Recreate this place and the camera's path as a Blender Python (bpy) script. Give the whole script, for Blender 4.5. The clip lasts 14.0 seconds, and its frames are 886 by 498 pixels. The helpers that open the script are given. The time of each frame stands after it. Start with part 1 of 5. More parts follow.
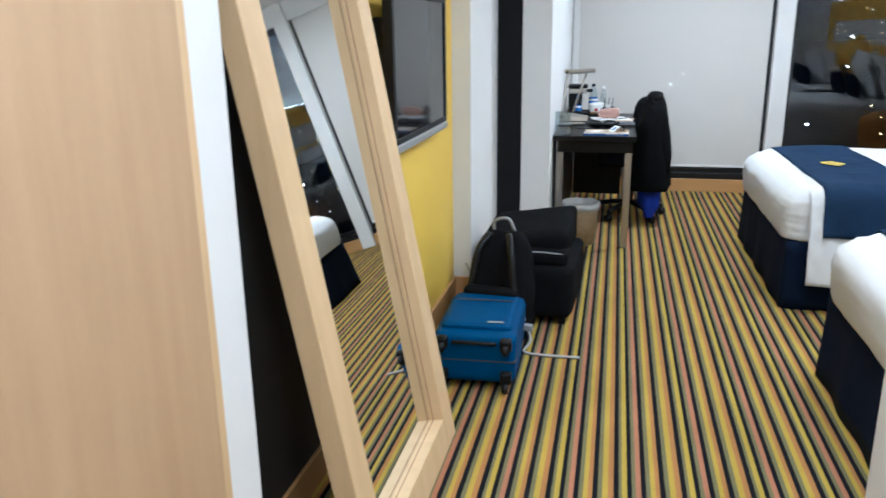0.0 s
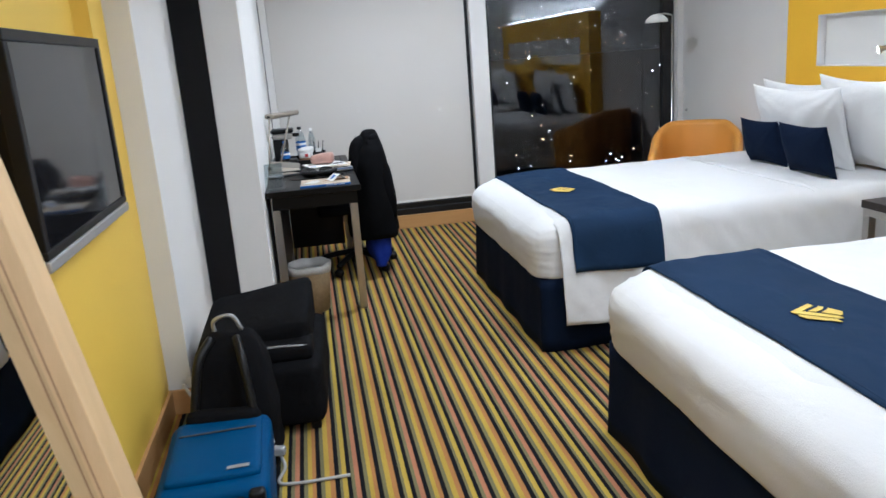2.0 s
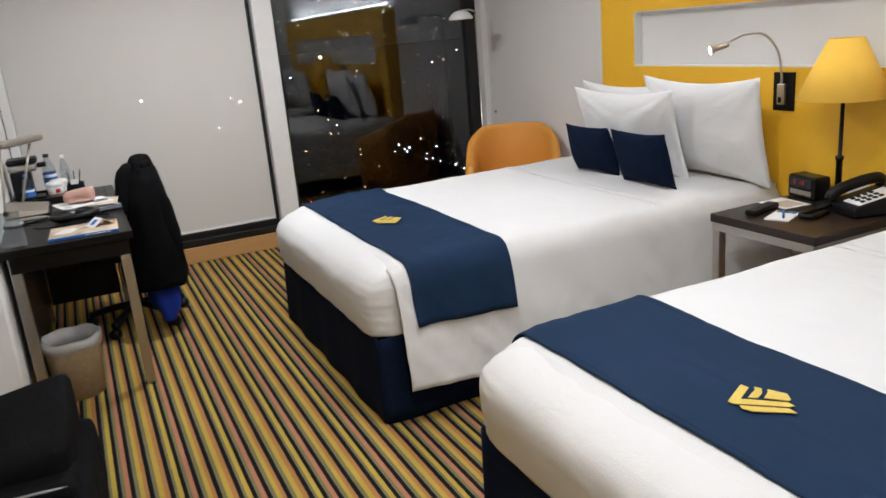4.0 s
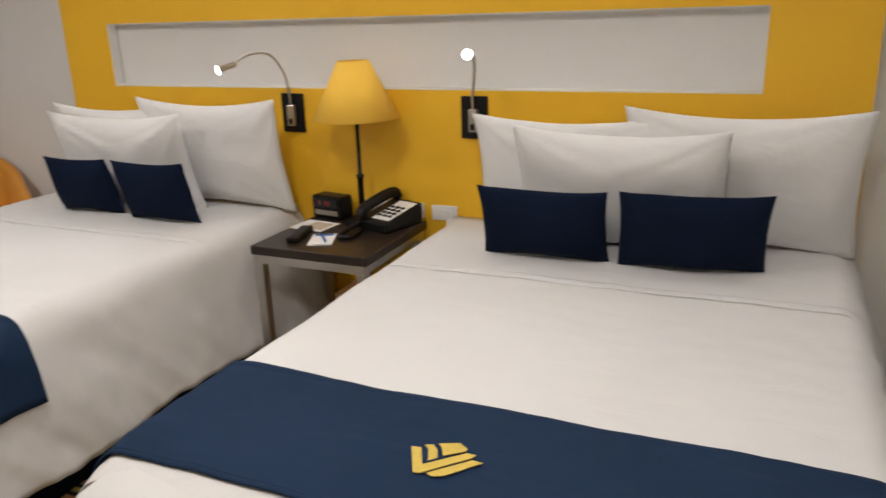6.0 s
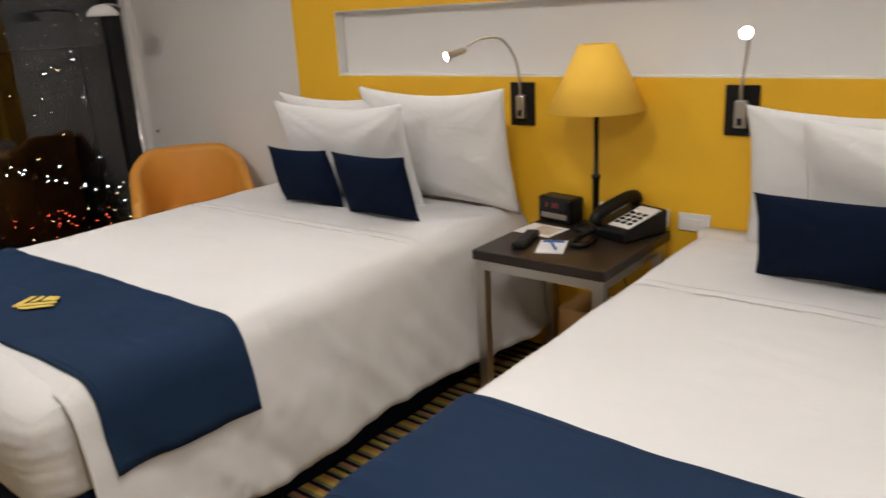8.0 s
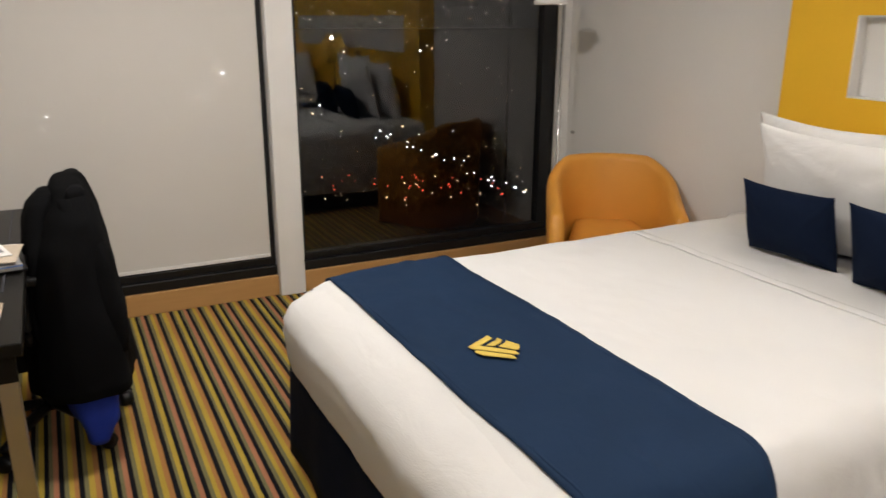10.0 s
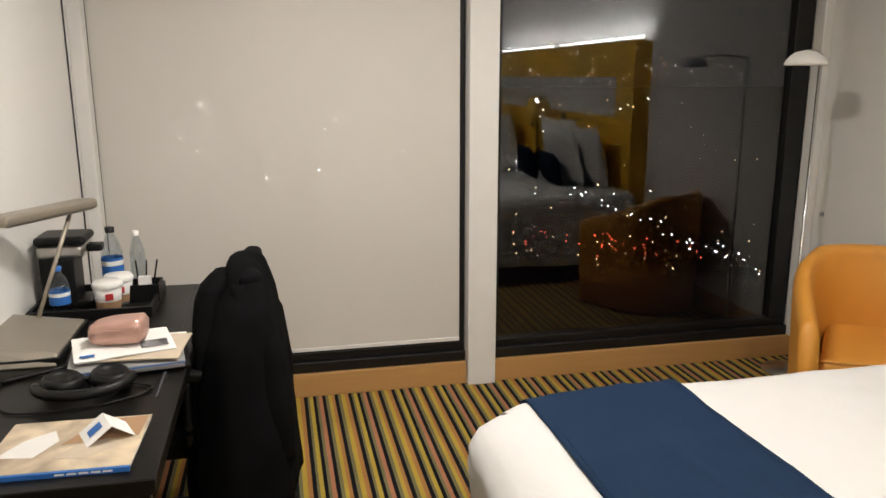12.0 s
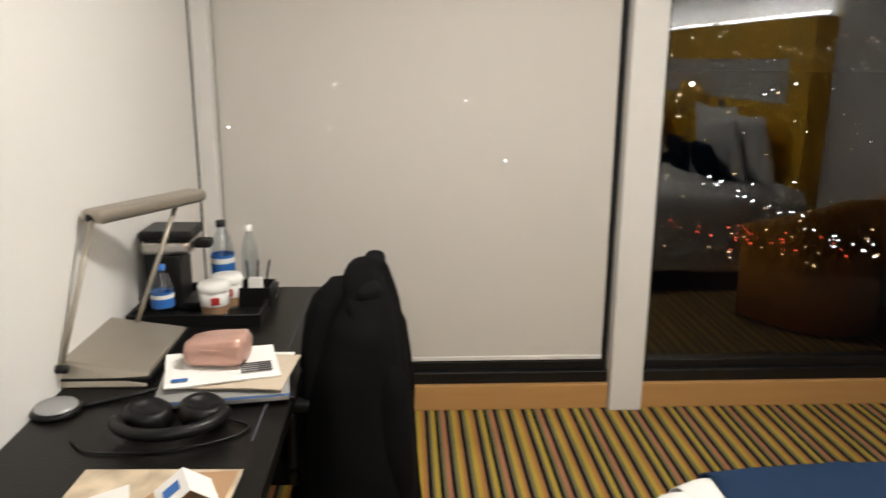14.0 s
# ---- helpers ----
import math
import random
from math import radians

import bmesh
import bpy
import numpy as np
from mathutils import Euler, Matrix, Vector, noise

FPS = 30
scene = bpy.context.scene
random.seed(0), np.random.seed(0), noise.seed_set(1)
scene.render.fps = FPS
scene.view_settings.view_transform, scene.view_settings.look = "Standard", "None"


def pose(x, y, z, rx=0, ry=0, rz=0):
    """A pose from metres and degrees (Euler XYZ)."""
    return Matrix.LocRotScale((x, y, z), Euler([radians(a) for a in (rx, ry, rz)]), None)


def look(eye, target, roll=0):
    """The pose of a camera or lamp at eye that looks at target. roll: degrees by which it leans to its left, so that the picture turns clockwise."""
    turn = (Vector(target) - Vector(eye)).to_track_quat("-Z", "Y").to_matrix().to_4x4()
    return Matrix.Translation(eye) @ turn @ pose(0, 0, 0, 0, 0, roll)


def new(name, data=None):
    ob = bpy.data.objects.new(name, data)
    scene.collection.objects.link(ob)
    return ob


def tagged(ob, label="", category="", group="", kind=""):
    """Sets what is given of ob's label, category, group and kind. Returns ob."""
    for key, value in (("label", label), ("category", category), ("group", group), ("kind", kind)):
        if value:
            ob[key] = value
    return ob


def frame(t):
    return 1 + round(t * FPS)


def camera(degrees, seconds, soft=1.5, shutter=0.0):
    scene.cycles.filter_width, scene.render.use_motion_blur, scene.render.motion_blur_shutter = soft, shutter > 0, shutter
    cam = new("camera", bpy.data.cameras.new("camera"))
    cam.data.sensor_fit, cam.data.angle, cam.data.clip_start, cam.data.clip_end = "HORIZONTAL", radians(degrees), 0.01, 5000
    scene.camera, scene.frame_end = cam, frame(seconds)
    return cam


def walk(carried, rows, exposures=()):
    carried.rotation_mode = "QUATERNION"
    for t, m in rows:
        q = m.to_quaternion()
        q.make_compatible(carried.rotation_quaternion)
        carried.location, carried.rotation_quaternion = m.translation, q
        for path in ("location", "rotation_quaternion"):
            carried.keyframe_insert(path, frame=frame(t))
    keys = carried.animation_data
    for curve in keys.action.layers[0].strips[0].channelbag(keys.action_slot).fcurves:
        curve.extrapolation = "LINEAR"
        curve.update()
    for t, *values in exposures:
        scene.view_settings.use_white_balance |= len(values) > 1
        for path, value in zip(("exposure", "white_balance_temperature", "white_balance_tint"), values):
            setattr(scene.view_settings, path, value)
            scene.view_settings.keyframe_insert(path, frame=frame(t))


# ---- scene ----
cam = camera(60.3, 14.0, shutter=0.3)
PATH = [
    (0, (0.016, -0.063, 1.406), (-0.409, 1.814, 0.86), -0.8),
    (0.5, (0.031, 0.054, 1.411), (-0.182, 1.968, 0.872), -1.9),
    (1, (-0.073, 0.224, 1.416), (-0.044, 2.161, 0.917), -2.6),
    (1.5, (-0.115, 0.403, 1.415), (0.117, 2.326, 0.914), -3.2),
    (2, (-0.094, 0.652, 1.434), (0.215, 2.565, 0.937), -4.3),
    (2.5, (-0.081, 0.853, 1.425), (0.38, 2.726, 0.896), -4.2),
    (2.7, (-0.053, 0.933, 1.443), (0.486, 2.776, 0.884), -3.8),
    (4.8, (0.015, 1.628, 1.496), (1.146, 3.194, 0.975), -4.6),
    (5, (0.01, 1.696, 1.496), (1.27, 3.154, 0.959), -3.8),
    (5.5, (0.006, 1.836, 1.519), (1.543, 2.971, 0.931), -3.4),
    (6, (0.033, 1.901, 1.511), (1.78, 2.668, 0.912), -1.8),
    (6.5, (0.051, 1.915, 1.53), (1.854, 2.507, 0.898), -1.5),
    (7, (0.09, 1.982, 1.502), (1.886, 2.591, 0.868), -0.7),
    (7.5, (0.191, 2.063, 1.514), (1.865, 2.977, 0.913), -2.2),
    (8, (0.272, 2.224, 1.449), (1.768, 3.415, 0.863), -3.1),
    (8.5, (0.329, 2.407, 1.441), (1.625, 3.815, 0.86), -2.6),
    (8.7, (0.354, 2.518, 1.423), (1.598, 3.975, 0.849), -2.0),
    (10.8, (0.258, 3.258, 1.505), (0.907, 5.062, 0.936), 0.0),
    (11, (0.262, 3.306, 1.498), (0.862, 5.131, 0.943), -0.2),
    (11.5, (0.332, 3.446, 1.508), (0.774, 5.333, 1.015), -0.4),
    (12, (0.41, 3.542, 1.5), (0.827, 5.448, 1.058), -0.1),
    (12.5, (0.405, 3.639, 1.499), (0.767, 5.563, 1.088), -0.2),
    (13, (0.376, 3.756, 1.519), (0.761, 5.678, 1.121), 0.5),
    (13.5, (0.379, 3.887, 1.499), (0.775, 5.798, 1.061), 1.0),
    (14, (0.407, 3.973, 1.489), (0.506, 5.91, 1.001), 0.4),
]
walk(cam, [(t, look(eye, at, roll)) for t, eye, at, roll in PATH],
     exposures=[(0, 0.62, 4650, 4), (1.5, 0.5, 4800, 5), (2.7, 0.33, 4950, 10), (4.8, 0.1, 5650, 10), (5.6, -0.08, 5850, 12), (7.5, -0.1, 5850, 12), (8.7, -0.06, 5800, 11), (10.8, 0.2, 6000, 10), (14, 0.33, 6000, 8)])

# ---------------------------------------------------------------- light
world = bpy.data.worlds.new("night")
scene.world = world
world.use_nodes = True
world.node_tree.nodes["Background"].inputs[0].default_value = (0.35, 0.42, 0.6, 1)
world.node_tree.nodes["Background"].inputs[1].default_value = 0.004

CEIL = 2.5
# ceiling lights out of view, added and placed for the room's brightness
ADDED_DOWNLIGHTS = [(-0.05, 0.3, 16), (0.55, 2.1, 17), (1.25, 3.4, 15), (0.85, 5.55, 28), (0.0, -1.2, 11)]
WARM = (1.0, 0.89, 0.755)


def area_lamp(name, m, watts, sx, sy, colour=WARM, spread=180):
    data = bpy.data.lights.new(name, "AREA")
    data.shape, data.size, data.size_y = "RECTANGLE", sx, sy
    data.energy, data.color, data.spread = watts, colour, radians(spread)
    ob = new(name, data)
    ob.matrix_world = m
    return ob


for x, y, watts in ADDED_DOWNLIGHTS:
    area_lamp("added_downlight_lamp", pose(x, y, CEIL - 0.02), watts, 0.30, 0.30, spread=168)
# the two tubes on top of the headboard panel, which wash the wall above it
for y in (2.5, 4.4):
    area_lamp("cove_lamp", pose(3.09, y, 1.80, 180, 0, 0), 14, 0.05, 1.75, (1.0, 0.93, 0.84))


# ---------------------------------------------------------------- materials
def material(name, colour, rough=0.6, metal=0.0, vary=0.12, scale=9.0, bump=0.15, grain=140.0, spec=0.4, second=None):
    """Paint, cloth, metal: a base colour with large stains, fine grain and relief."""
    m = bpy.data.materials.new(name)
    m.use_nodes = True
    nt = m.node_tree
    b = nt.nodes["Principled BSDF"]
    co = nt.nodes.new("ShaderNodeTexCoord")
    big = nt.nodes.new("ShaderNodeTexNoise")
    big.inputs["Scale"].default_value = scale
    big.inputs["Detail"].default_value = 5
    fine = nt.nodes.new("ShaderNodeTexNoise")
    fine.inputs["Scale"].default_value = grain
    fine.inputs["Detail"].default_value = 3
    nt.links.new(co.outputs["Object"], big.inputs["Vector"])
    nt.links.new(co.outputs["Object"], fine.inputs["Vector"])
    ramp = nt.nodes.new("ShaderNodeMix")
    ramp.data_type = "RGBA"
    lo = second or tuple(c * (1 - vary) for c in colour)
    ramp.inputs["A"].default_value = (*lo, 1)
    ramp.inputs["B"].default_value = (*[min(1, c * (1 + vary * 0.6)) for c in colour], 1)
    mid = nt.nodes.new("ShaderNodeMath")
    mid.operation = "MULTIPLY_ADD"
    nt.links.new(fine.outputs["Fac"], mid.inputs[0])
    mid.inputs[1].default_value = 0.45
    nt.links.new(big.outputs["Fac"], mid.inputs[2])
    off = nt.nodes.new("ShaderNodeMath")
    off.operation = "SUBTRACT"
    off.use_clamp = True
    nt.links.new(mid.outputs[0], off.inputs[0])
    off.inputs[1].default_value = 0.22
    nt.links.new(off.outputs[0], ramp.inputs["Factor"])
    nt.links.new(ramp.outputs["Result"], b.inputs["Base Color"])
    b.inputs["Roughness"].default_value = rough
    b.inputs["Metallic"].default_value = metal
    b.inputs["Specular IOR Level"].default_value = spec
    if bump:
        bp = nt.nodes.new("ShaderNodeBump")
        bp.inputs["Strength"].default_value = bump
        bp.inputs["Distance"].default_value = 0.003
        nt.links.new(fine.outputs["Fac"], bp.inputs["Height"])
        nt.links.new(bp.outputs["Normal"], b.inputs["Normal"])
    return m


def wood(name, light, dark, along=(1, 12, 12), rough=0.45):
    m = material(name, light, rough, bump=0.05, second=dark, scale=2.5, grain=60)
    nt = m.node_tree
    mp = nt.nodes.new("ShaderNodeMapping")
    mp.inputs["Scale"].default_value = along
    co = [n for n in nt.nodes if n.type == "TEX_COORD"][0]
    nt.links.new(co.outputs["Object"], mp.inputs["Vector"])
    for n in nt.nodes:
        if n.type == "TEX_NOISE":
            nt.links.new(mp.outputs["Vector"], n.inputs["Vector"])
    return m


def glow(name, colour, strength):
    m = bpy.data.materials.new(name)
    m.use_nodes = True
    b = m.node_tree.nodes["Principled BSDF"]
    b.inputs["Base Color"].default_value = (*colour, 1)
    b.inputs["Emission Color"].default_value = (*colour, 1)
    b.inputs["Emission Strength"].default_value = strength
    return m


def carpet_material():
    m = bpy.data.materials.new("striped carpet")
    m.use_nodes = True
    nt = m.node_tree
    b = nt.nodes["Principled BSDF"]
    co = nt.nodes.new("ShaderNodeTexCoord")
    wob = nt.nodes.new("ShaderNodeTexNoise")
    wob.inputs["Scale"].default_value = 170
    wob.inputs["Detail"].default_value = 2
    nt.links.new(co.outputs["Object"], wob.inputs["Vector"])
    sep = nt.nodes.new("ShaderNodeSeparateXYZ")
    nt.links.new(co.outputs["Object"], sep.inputs[0])
    add = nt.nodes.new("ShaderNodeMath")
    add.operation = "MULTIPLY_ADD"
    nt.links.new(wob.outputs["Fac"], add.inputs[0])
    add.inputs[1].default_value = 0.006
    nt.links.new(sep.outputs["X"], add.inputs[2])
    shift = nt.nodes.new("ShaderNodeMath")
    shift.operation = "ADD"
    nt.links.new(add.outputs[0], shift.inputs[0])
    shift.inputs[1].default_value = 0.0955 + 21.0 - 0.003
    div = nt.nodes.new("ShaderNodeMath")
    div.operation = "DIVIDE"
    nt.links.new(shift.outputs[0], div.inputs[0])
    div.inputs[1].default_value = 0.21
    fr = nt.nodes.new("ShaderNodeMath")
    fr.operation = "FRACT"
    nt.links.new(div.outputs[0], fr.inputs[0])
    ramp = nt.nodes.new("ShaderNodeValToRGB")
    ramp.color_ramp.interpolation = "CONSTANT"
    K, G, P, Y, O = (0.008, 0.008, 0.010), (0.17, 0.155, 0.075), (0.39, 0.17, 0.088), (0.43, 0.305, 0.045), (0.375, 0.18, 0.058)
    stops = [(0, K), (0.0075, G), (0.020, P), (0.0365, K), (0.052, G), (0.066, Y), (0.081, O), (0.095, K), (0.111, G), (0.125, Y),
             (0.143, O), (0.160, K), (0.177, G), (0.187, Y), (0.203, K)]
    els = ramp.color_ramp.elements
    els[0].position, els[0].color = 0, (*K, 1)
    els[1].position, els[1].color = stops[1][0] / 0.21, (*stops[1][1], 1)
    for p, c in stops[2:]:
        e = els.new(p / 0.21)
        e.color = (*c, 1)
    nt.links.new(fr.outputs[0], ramp.inputs[0])
    big = nt.nodes.new("ShaderNodeTexNoise")
    big.inputs["Scale"].default_value = 3
    big.inputs["Detail"].default_value = 6
    nt.links.new(co.outputs["Object"], big.inputs["Vector"])
    tuft = nt.nodes.new("ShaderNodeTexNoise")
    tuft.inputs["Scale"].default_value = 420
    nt.links.new(co.outputs["Object"], tuft.inputs["Vector"])
    mix = nt.nodes.new("ShaderNodeMath")
    mix.operation = "MULTIPLY_ADD"
    nt.links.new(tuft.outputs["Fac"], mix.inputs[0])
    mix.inputs[1].default_value = 0.9
    mix.inputs[2].default_value = 0.3
    mul = nt.nodes.new("ShaderNodeMath")
    mul.operation = "MULTIPLY_ADD"
    nt.links.new(big.outputs["Fac"], mul.inputs[0])
    mul.inputs[1].default_value = 0.5
    nt.links.new(mix.outputs[0], mul.inputs[2])
    sc = nt.nodes.new("ShaderNodeVectorMath")
    sc.operation = "SCALE"
    nt.links.new(ramp.outputs["Color"], sc.inputs[0])
    nt.links.new(mul.outputs[0], sc.inputs["Scale"])
    nt.links.new(sc.outputs[0], b.inputs["Base Color"])
    b.inputs["Roughness"].default_value = 0.95
    b.inputs["Specular IOR Level"].default_value = 0.1
    bp = nt.nodes.new("ShaderNodeBump")
    bp.inputs["Strength"].default_value = 0.6
    bp.inputs["Distance"].default_value = 0.004
    nt.links.new(tuft.outputs["Fac"], bp.inputs["Height"])
    nt.links.new(bp.outputs["Normal"], b.inputs["Normal"])
    return m


def see_through(name, gloss, tint=(0.9, 0.92, 0.93), rough=0.0, fabric=None):
    """Window glass (a weak mirror that lets the view in) or, with fabric, a woven screen blind."""
    m = bpy.data.materials.new(name)
    m.use_nodes = True
    nt = m.node_tree
    out = nt.nodes["Material Output"]
    tr = nt.nodes.new("ShaderNodeBsdfTransparent")
    tr.inputs[0].default_value = (*tint, 1)
    mix = nt.nodes.new("ShaderNodeMixShader")
    if fabric:
        face = nt.nodes["Principled BSDF"]
        mix.inputs[0].default_value = gloss
        nt.links.new(tr.outputs[0], mix.inputs[2])
        nt.links.new(face.outputs[0], mix.inputs[1])
        face.inputs["Base Color"].default_value = (0.68, 0.655, 0.615, 1)
        face.inputs["Roughness"].default_value = 0.9
        co = nt.nodes.new("ShaderNodeTexCoord")
        no = nt.nodes.new("ShaderNodeTexNoise")
        no.inputs["Scale"].default_value = 350
        nt.links.new(co.outputs["Object"], no.inputs["Vector"])
        bp = nt.nodes.new("ShaderNodeBump")
        bp.inputs["Strength"].default_value = 0.1
        bp.inputs["Distance"].default_value = 0.001
        nt.links.new(no.outputs["Fac"], bp.inputs["Height"])
        nt.links.new(bp.outputs["Normal"], face.inputs["Normal"])
    else:
        gl = nt.nodes.new("ShaderNodeBsdfGlossy")
        gl.inputs["Roughness"].default_value = rough
        lw = nt.nodes.new("ShaderNodeLayerWeight")
        lw.inputs["Blend"].default_value = 0.25
        ma = nt.nodes.new("ShaderNodeMath")
        ma.operation = "MULTIPLY_ADD"
        ma.use_clamp = True
        nt.links.new(lw.outputs["Facing"], ma.inputs[0])
        ma.inputs[1].default_value = 0.20
        ma.inputs[2].default_value = gloss
        nt.links.new(ma.outputs[0], mix.inputs[0])
        nt.links.new(tr.outputs[0], mix.inputs[1])
        nt.links.new(gl.outputs[0], mix.inputs[2])
    nt.links.new(mix.outputs[0], out.inputs["Surface"])
    return m


def mirror_material():
    m = bpy.data.materials.new("mirror")
    m.use_nodes = True
    b = m.node_tree.nodes["Principled BSDF"]
    b.inputs["Base Color"].default_value = (0.86, 0.88, 0.87, 1)
    b.inputs["Metallic"].default_value = 1
    b.inputs["Roughness"].default_value = 0.015
    return m


M_WALL = material("white wall paint", (0.74, 0.73, 0.71), 0.75, vary=0.05, scale=1.5, grain=90, bump=0.12)
M_CEIL = material("ceiling paint", (0.8, 0.79, 0.77), 0.85, vary=0.04, scale=1.2)
M_YELLOW = material("yellow paint", (0.82, 0.475, 0.014), 0.5, vary=0.07, scale=1.5, grain=90, bump=0.08)
M_YELLOWTV = material("lemon yellow paint", (0.80, 0.55, 0.07), 0.5, vary=0.06, scale=1.5, grain=90, bump=0.08)
M_CHARCOAL = material("charcoal paint", (0.036, 0.035, 0.033), 0.6, spec=0.2, vary=0.15, scale=3)
M_STRIPE = material("black stripe paint", (0.010, 0.010, 0.011), 0.65, spec=0.12, vary=0.2, scale=3)
M_CARPET = carpet_material()
M_MAPLE = wood("maple veneer", (0.50, 0.345, 0.195), (0.41, 0.27, 0.145), (10, 10, 1.2))
M_FRAMEWOOD = wood("pale mirror wood", (0.66, 0.48, 0.27), (0.55, 0.38, 0.19), (9, 9, 1.0))
M_BASE = wood("baseboard wood", (0.50, 0.29, 0.11), (0.42, 0.23, 0.08), (1.2, 1.2, 12))
M_BLACKFRAME = material("black window frame", (0.008, 0.008, 0.009), 0.35)
M_BLIND = see_through("screen blind", 0.10, fabric=True, tint=(1, 1, 1))
M_GLASS = see_through("window glass", 0.068)
M_WHITEMETAL = material("white mullion", (0.74, 0.73, 0.71), 0.45, vary=0.05)
M_LINEN = material("white linen", (0.65, 0.645, 0.635), 0.9, vary=0.04, scale=4, grain=260, bump=0.25, spec=0.06)
def creased(m, scale, strength):
    """Adds soft long creases under the fine weave."""
    nt = m.node_tree
    co = [n for n in nt.nodes if n.type == "TEX_COORD"][0]
    mp = nt.nodes.new("ShaderNodeMapping")
    mp.inputs["Scale"].default_value = (1.0, 0.55, 1.0)
    mp.inputs["Rotation"].default_value = (0, 0, 0.6)
    nt.links.new(co.outputs["Object"], mp.inputs["Vector"])
    no = nt.nodes.new("ShaderNodeTexNoise")
    no.inputs["Scale"].default_value = scale
    no.inputs["Detail"].default_value = 4
    no.inputs["Distortion"].default_value = 0.8
    nt.links.new(mp.outputs["Vector"], no.inputs["Vector"])
    old = [n for n in nt.nodes if n.type == "BUMP"][0]
    bp = nt.nodes.new("ShaderNodeBump")
    bp.inputs["Strength"].default_value = strength
    bp.inputs["Distance"].default_value = 0.012
    nt.links.new(no.outputs["Fac"], bp.inputs["Height"])
    nt.links.new(bp.outputs["Normal"], old.inputs["Normal"])


M_PILLOW = material("pillow cotton", (0.74, 0.735, 0.725), 0.9, vary=0.03, scale=5, grain=260, bump=0.2, spec=0.06)
M_NAVY = material("navy cloth", (0.006, 0.011, 0.028), 0.85, vary=0.2, scale=6, grain=300, bump=0.3, spec=0.06)
M_RUNNER = material("navy runner cloth", (0.0145, 0.030, 0.066), 0.75, vary=0.18, scale=5, grain=300, bump=0.3, spec=0.06)
creased(M_LINEN, 9, 0.33)
creased(M_PILLOW, 9, 0.65)
creased(M_NAVY, 12, 0.3)
creased(M_RUNNER, 10, 0.45)
M_LOGO = material("yellow embroidery", (0.62, 0.46, 0.08), 0.7, vary=0.2, scale=60, grain=400, bump=0.5)
M_LEATHER = material("tan orange leather", (0.66, 0.30, 0.042), 0.42, vary=0.12, scale=5, grain=180, bump=0.25)
M_ESPRESSO = wood("espresso veneer", (0.030, 0.020, 0.015), (0.014, 0.010, 0.008), (10, 1, 10), 0.35)
M_DESK = material("black desk laminate", (0.005, 0.0045, 0.004), 0.33, vary=0.25, scale=4, spec=0.2)
M_STEEL = material("brushed steel", (0.55, 0.53, 0.50), 0.32, 1.0, vary=0.1, scale=5, bump=0.05)
M_CHROME = material("chrome", (0.7, 0.7, 0.7), 0.12, 1.0, vary=0.03, bump=0)
M_BLACK = material("black plastic", (0.006, 0.006, 0.0065), 0.4, spec=0.25, vary=0.2)
M_SCREEN = material("dark screen glass", (0.010, 0.010, 0.012), 0.06, vary=0.0, bump=0)
M_GREY = material("silver plastic", (0.35, 0.35, 0.35), 0.4, 0.3, vary=0.05)
M_PEWTER = material("pewter lamp metal", (0.36, 0.325, 0.27), 0.42, 0.6, vary=0.1)
M_SHADE = material("yellow lamp shade", (0.88, 0.54, 0.06), 0.8, vary=0.06, grain=300, bump=0.2)
M_WHITE = material("white plastic", (0.75, 0.74, 0.72), 0.45, vary=0.03)
M_PAPER = material("paper", (0.78, 0.77, 0.75), 0.85, vary=0.04, bump=0.03)
M_TANPAPER = material("tan paper", (0.52, 0.44, 0.34), 0.85, vary=0.15, scale=25)
M_BLUE = material("blue print", (0.03, 0.14, 0.45), 0.5)
M_LINER = material("thin plastic liner", (0.42, 0.41, 0.39), 0.5, vary=0.2, scale=20)
M_INK = material("dark ink", (0.05, 0.05, 0.06), 0.7)
M_RED = material("red print", (0.45, 0.03, 0.03), 0.6)
M_BLUECASE = material("blue luggage nylon", (0.003, 0.055, 0.165), 0.6, spec=0.12, vary=0.2, scale=8, grain=380, bump=0.5)
M_BLACKNYLON = material("black luggage nylon", (0.007, 0.007, 0.008), 0.85, spec=0.05, vary=0.25, scale=7, grain=380, bump=0.5)
creased(M_BLACKNYLON, 14, 0.6)
M_WOOL = material("black wool jacket", (0.0045, 0.0045, 0.005), 0.95, vary=0.25, scale=8, grain=300, bump=0.4, spec=0.06)
M_ROYAL = material("royal blue cloth", (0.01, 0.035, 0.36), 0.8, vary=0.2, scale=10, grain=250, bump=0.3)
M_ROSE = material("rose gold leatherette", (0.55, 0.34, 0.28), 0.33, 0.35, vary=0.12, scale=30, grain=120, bump=0.3)
M_BOTTLE = see_through("clear plastic", 0.10, (0.86, 0.9, 0.92), 0.05)
M_CUP = material("white paper cup", (0.72, 0.71, 0.69), 0.6)
M_CARD = material("brown cardboard", (0.36, 0.22, 0.12), 0.8)
M_WICKER = material("beige bin weave", (0.42, 0.33, 0.2), 0.8, vary=0.3, scale=40)
M_COVER = material("magazine cover", (0.85, 0.72, 0.52), 0.3, vary=0.1, scale=11, grain=24, second=(0.07, 0.028, 0.012), bump=0)
M_LED = glow("lit lamp lens", (1.0, 0.95, 0.86), 40)
M_TUBE = glow("cove tube", (1.0, 0.95, 0.88), 9)
M_DIODE = glow("clock digits", (0.16, 0.010, 0.008), 0.25)
M_DOWN = glow("added ceiling light lens", WARM, 6)
M_MIRROR = mirror_material()


